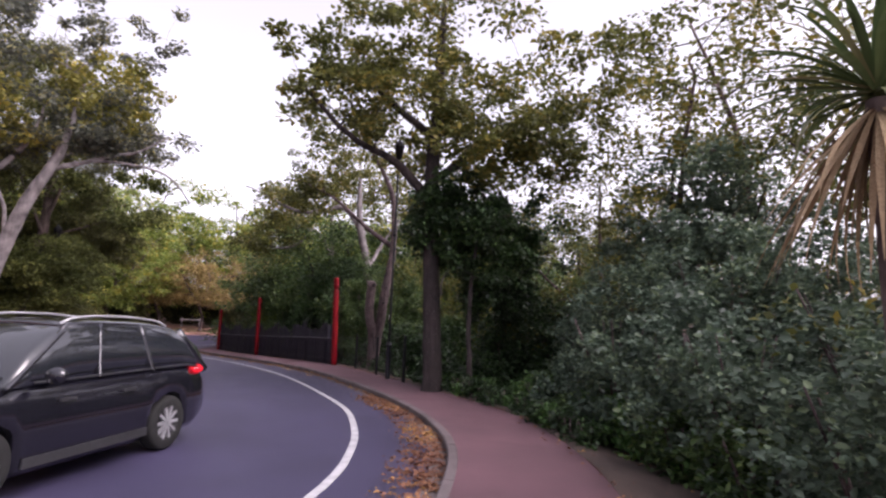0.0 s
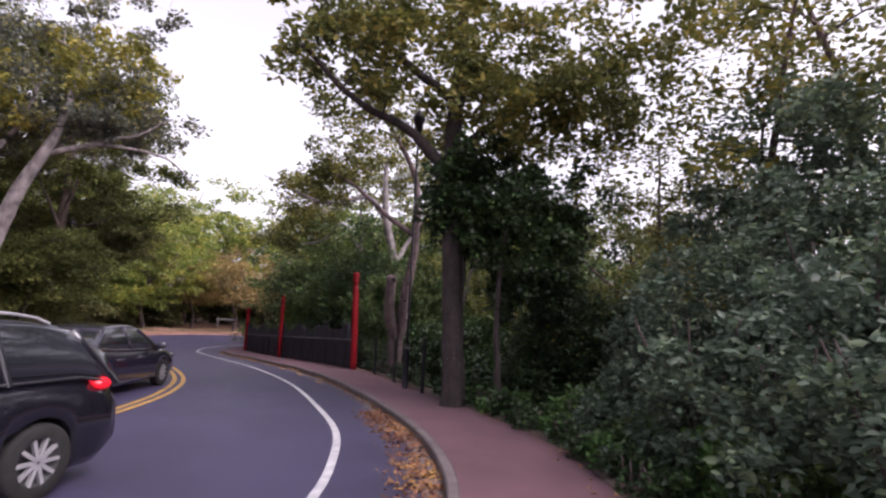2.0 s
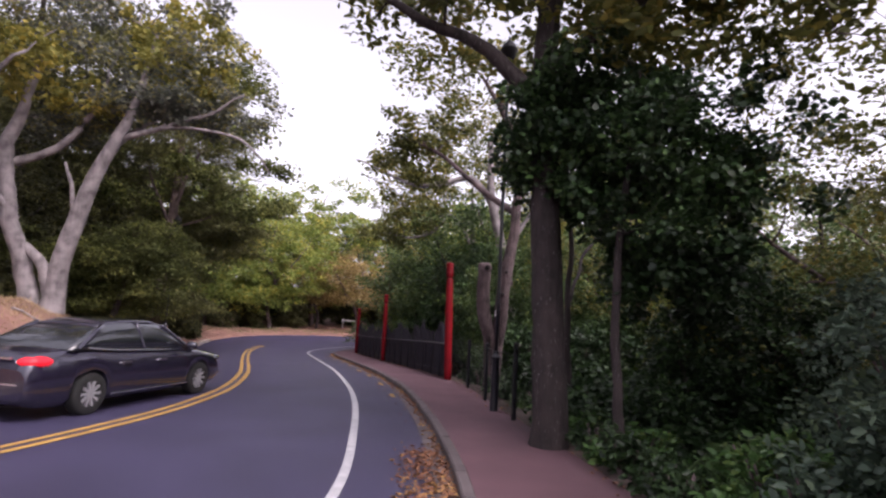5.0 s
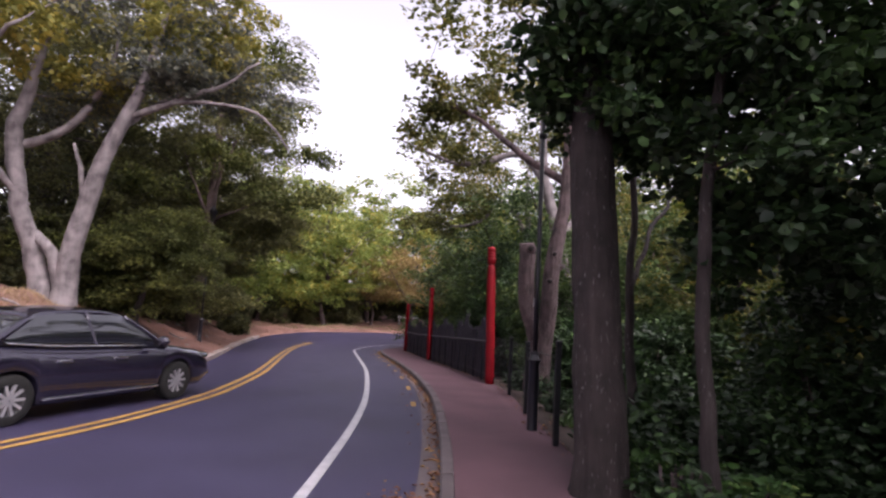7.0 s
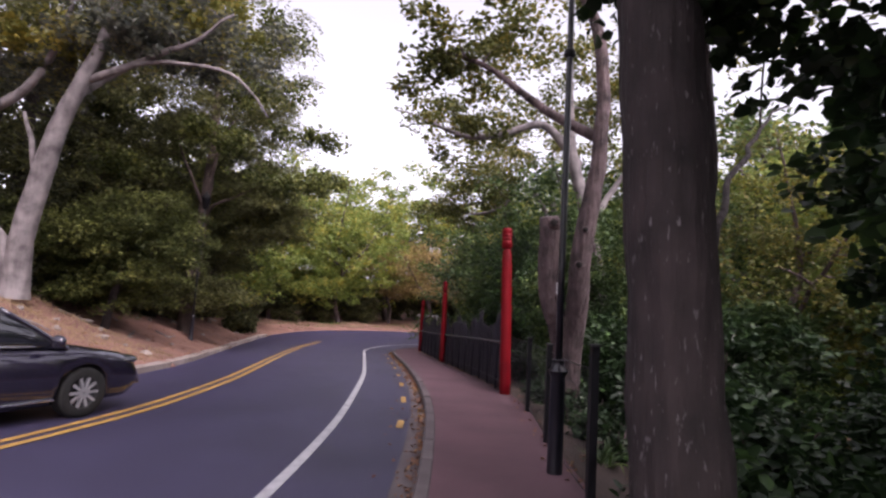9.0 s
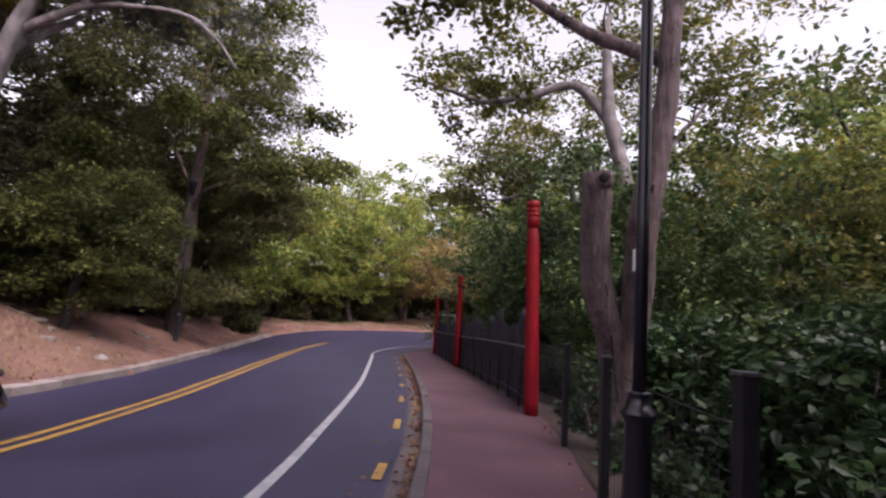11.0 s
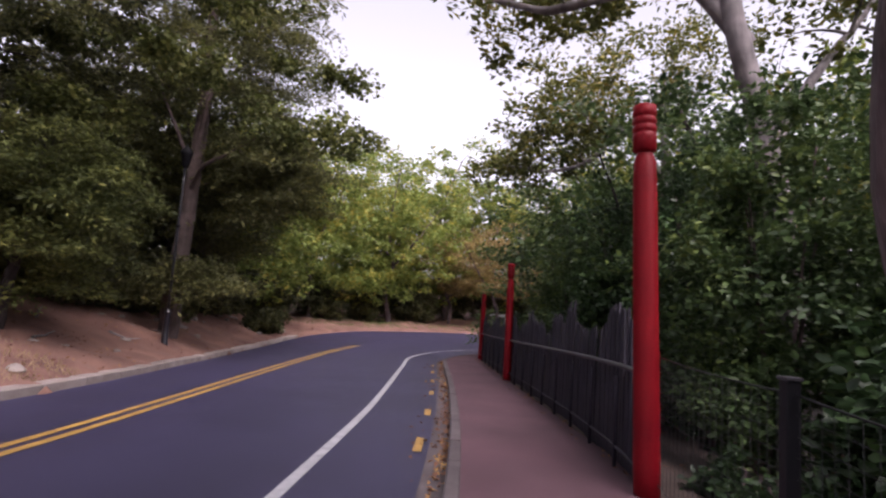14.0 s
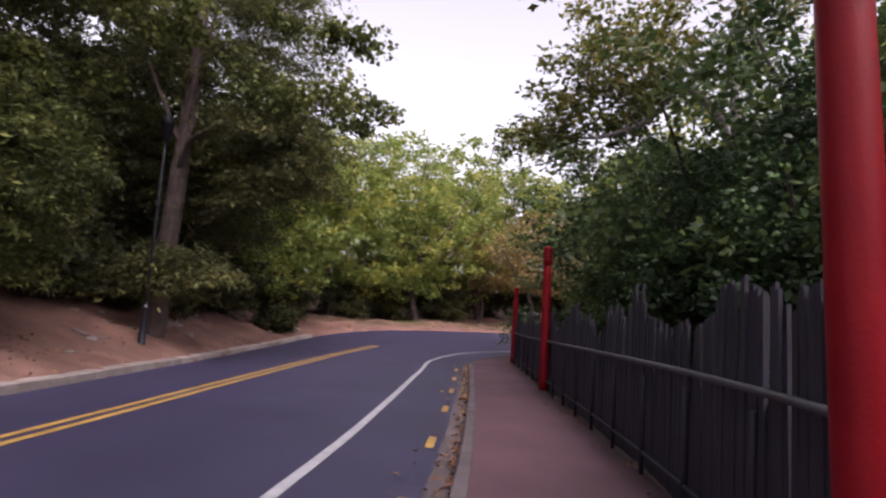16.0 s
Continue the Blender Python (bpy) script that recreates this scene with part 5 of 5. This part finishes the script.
            part("door_handle", box_bm(bmesh.new(), hx - 0.10, sgn * (W / 2 - 0.018), 0.80 * P["belt"], hx + 0.10, sgn * (W / 2 + 0.022), 0.80 * P["belt"] + 0.035, 0.008), P["trim"], root)
        part("sill_trim", box_bm(bmesh.new(), rx + wr * 1.25, sgn * (W / 2 - 0.05), 0.27, fx - wr * 1.25, sgn * (W / 2 + 0.006), 0.27 + P["sill"], 0.006), P["sill_mat"], root)
        hz = P["head_z"]
        bm = bmesh.new()
        bmesh.ops.create_uvsphere(bm, u_segments=16, v_segments=10, radius=1, matrix=Matrix.LocRotScale((L / 2 - 0.24, sgn * W * 0.345, hz), Euler((0, 0, sgn * -0.5)), (0.22, 0.19, 0.075)))
        part("headlight", bm, HEADLIGHT if front_lit else GLASS, root, "lit white headlight" if front_lit else "")
        bm = bmesh.new()
        bmesh.ops.create_uvsphere(bm, u_segments=16, v_segments=10, radius=1, matrix=Matrix.LocRotScale((-L / 2 + 0.20, sgn * W * 0.385, P["tail_z"]), Euler((0, 0, sgn * 0.6)), (0.22, 0.14, 0.085)))
        part("tail_light", bm, TAIL, root, "red tail light")
        if P["rails"]:
            w3 = Wood()
            pts = [((f - 0.5) * L, sgn * W * 0.31, float(np.interp(f, fs, zs)) + 0.02 + 0.055 * math.sin(math.pi * min(1, max(0, (f - 0.17) / 0.40))) ** 0.35) for f in np.linspace(0.17, 0.57, 13)]
            w3.tube(pts, [0.018] * 13, 6)
            w3.build("roof_rail", ALLOY, root, "silver roof rail")
    gw = W * 0.30
    part("grille", box_bm(bmesh.new(), L / 2 - 0.10, -gw, P["head_z"] - 0.11, L / 2 - 0.005, gw, P["head_z"] - 0.02, 0.01), PLASTIC, root)
    part("lower_grille", box_bm(bmesh.new(), L / 2 - 0.12, -gw * 1.1, 0.32, L / 2 + 0.004, gw * 1.1, 0.44, 0.01), PLASTIC, root)
    part("badge", lathe([(0.06, 0), (0.06, 0.012), (0.02, 0.016)], 18, 0.7), CHROME, root).matrix_local = pose(L / 2 - 0.012, 0, P["head_z"] + 0.0, 90, 0, 90)
    part("front_number_plate", box_bm(bmesh.new(), L / 2 - 0.03, -0.18, 0.475, L / 2 + 0.014, 0.18, 0.585, 0.005), PLATE, root)
    part("rear_number_plate", box_bm(bmesh.new(), -L / 2 - 0.014, -0.18, P["tail_z"] - 0.12, -L / 2 + 0.06, 0.18, P["tail_z"] - 0.01, 0.005), PLATE, root)
    part("rear_bumper_strip", box_bm(bmesh.new(), -L / 2 - 0.006, -W * 0.36, 0.53, -L / 2 + 0.10, W * 0.36, 0.56, 0.006), P["sill_mat"], root)
    part("boot_trim", box_bm(bmesh.new(), -L / 2 - 0.012, -W * 0.27, P["tail_z"] + 0.025, -L / 2 + 0.05, W * 0.27, P["tail_z"] + 0.06, 0.008), P["trim"], root, "bright strip above the number plate" if P["trim"] is CHROME else "")
    w4 = Wood()
    for sgn in (-1, 1):
        pts = [((f - 0.5) * L, sgn * W * 0.462, float(np.interp(f, *P["deck"])) + 0.005) for f in np.linspace(P["roof"][0][1], P["roof"][0][-2], 9)]
        w4.tube(pts, [0.011] * 9, 5)
    w4.build("window_trim", P["trim"], root)
    return root


SUV = dict(length=4.57, width=1.84, height=1.68, wheel=0.355, front=0.93, rear=0.98, belt=1.08, head_z=0.82, tail_z=1.02, mirror=0.665, rails=True, trim=PLASTIC, sill=0.10, sill_mat=PLASTIC, handles=(0.40, 0.60),
           deck=((0, 0.03, 0.12, 0.30, 0.70, 0.80, 0.93, 0.985, 1.0), (0.95, 1.02, 1.10, 1.09, 1.07, 1.03, 0.93, 0.80, 0.66)),
           roof=((0.015, 0.05, 0.12, 0.22, 0.35, 0.48, 0.56, 0.62, 0.68, 0.745), (1.05, 1.36, 1.58, 1.645, 1.675, 1.68, 1.655, 1.55, 1.36, 1.06)), roof_span=(0.06, 0.575),
           pillars=((0.745, 0.565, 0.034), (0.49, 0.46, 0.028), (0.29, 0.31, 0.04), (0.03, 0.13, 0.06)))
SEDAN = dict(length=4.85, width=1.80, height=1.47, wheel=0.325, front=0.98, rear=1.08, belt=0.95, head_z=0.70, tail_z=0.86, mirror=0.69, rails=False, trim=CHROME, sill=0.025, sill_mat=CHROME, handles=(0.36, 0.55),
             deck=((0, 0.02, 0.10, 0.20, 0.35, 0.70, 0.80, 0.94, 0.985, 1.0), (0.80, 0.97, 1.02, 1.03, 0.97, 0.93, 0.91, 0.80, 0.68, 0.55)),
             roof=((0.13, 0.20, 0.27, 0.34, 0.44, 0.53, 0.60, 0.66, 0.745), (1.03, 1.20, 1.36, 1.44, 1.47, 1.46, 1.39, 1.24, 0.94)), roof_span=(0.27, 0.60),
             pillars=((0.745, 0.59, 0.03), (0.47, 0.45, 0.026), (0.16, 0.29, 0.05)))
car("suv", "dark grey suv with silver roof rails and lit headlights", (-0.5, 8.1), 229.0, SUV, paint("grey_car_paint", (0.014, 0.0135, 0.021)), True)
car("sedan", "dark plum-grey sedan with chrome trim in the far lane", (0.85, 16.7), 66.0, SEDAN, paint("plum_car_paint", (0.024, 0.020, 0.040)), False)


# ---- kerbs: stones laid end to end ----
channel = ribbon("channel", [lift(side(ch, o), z) for o, z in ((-0.02, -0.162), (0.11, -0.172), (0.23, -0.182))], CONCRETE)
tagged(channel, "grey concrete gutter channel along the road edge", "gutter", kind="structure")
kerb_core = ribbon("kerb_bed", [lift(side(ch, o), z) for o, z in ((0.225, -0.30), (0.232, -0.075), (0.355, -0.07), (0.37, -0.3))], CONCRETE, False)
tagged(kerb_core, "concrete bed between the kerb stones", "kerb", kind="structure")


def kerb_line(name, label, line, offset, width, top, depth, length, y0, y1, material, seed, low=0.0):
    """Kerb stones with eased edges; each bends with the line."""
    root = thing(name, label, "kerb", kind="structure")
    _, _, total = along(line, 0)
    g = np.random.default_rng(seed)
    s = 0.0
    while s < total - length:
        p, a, _ = along(line, s + length / 2)
        if y0 < p[1] < y1 and -14 < p[0] < 22:
            bm = bmesh.new()
            rows = []
            jolt = g.normal() * 0.004
            for u in np.linspace(0.006, length - 0.006, 4):
                q, b, _ = along(line, s + u)
                t = Vector((math.cos(radians(b)), math.sin(radians(b)), 0))
                n = Vector((t.y, -t.x, 0))
                o = Vector((q[0], q[1], float(fall(q[1])) + top + jolt))
                sec = [(0, -depth), (0, -0.02 - low), (0.02, 0), (width - 0.012, 0), (width, -0.012), (width, -depth)]
                rows.append([bm.verts.new(o + n * (offset + x) + Vector((0, 0, z))) for x, z in sec])
            for r1, r2 in zip(rows, rows[1:]):
                for k in range(5):
                    bm.faces.new((r1[k], r1[k + 1], r2[k + 1], r2[k]))
            bm.faces.new(rows[0][::-1])
            bm.faces.new(rows[-1])
            bmesh.ops.recalc_face_normals(bm, faces=bm.faces[:])
            part("kerb_stone", bm, material, root)
        s += length
    return root


kerb_line("kerb", "grey concrete kerb between gutter and footpath", CHANNEL, 0.22, 0.14, -0.045, 0.22, 0.92, -3, 47, CONCRETE, 1)
kerb_line("kerb", "low pale stone kerb at the foot of the bank", LEFT, -0.32, 0.32, -0.03, 0.3, 1.2, 4, 44, STONE, 2, 0.05)

# broken yellow dashes beside the gutter
dash_root = thing("no_stopping_line", "broken yellow dashes painted beside the gutter", "road marking", kind="structure")
edge = resample(CHANNEL, 700)
d_len = np.concatenate([[0], np.cumsum(np.linalg.norm(np.diff(edge, axis=0), axis=1))])
for s in np.arange(20.0, 50.0, 2.6):
    k = np.where((d_len >= s) & (d_len <= s + 0.85))[0]
    if len(k) < 2 or edge[k[0], 1] < 16:
        continue
    a, b = side(edge, -0.20)[k], side(edge, -0.10)[k]
    ribbon("dash", [np.column_stack([a, road_z(a) + 0.008]), np.column_stack([b, road_z(b) + 0.008])], YELLOW_LINE, True, dash_root)
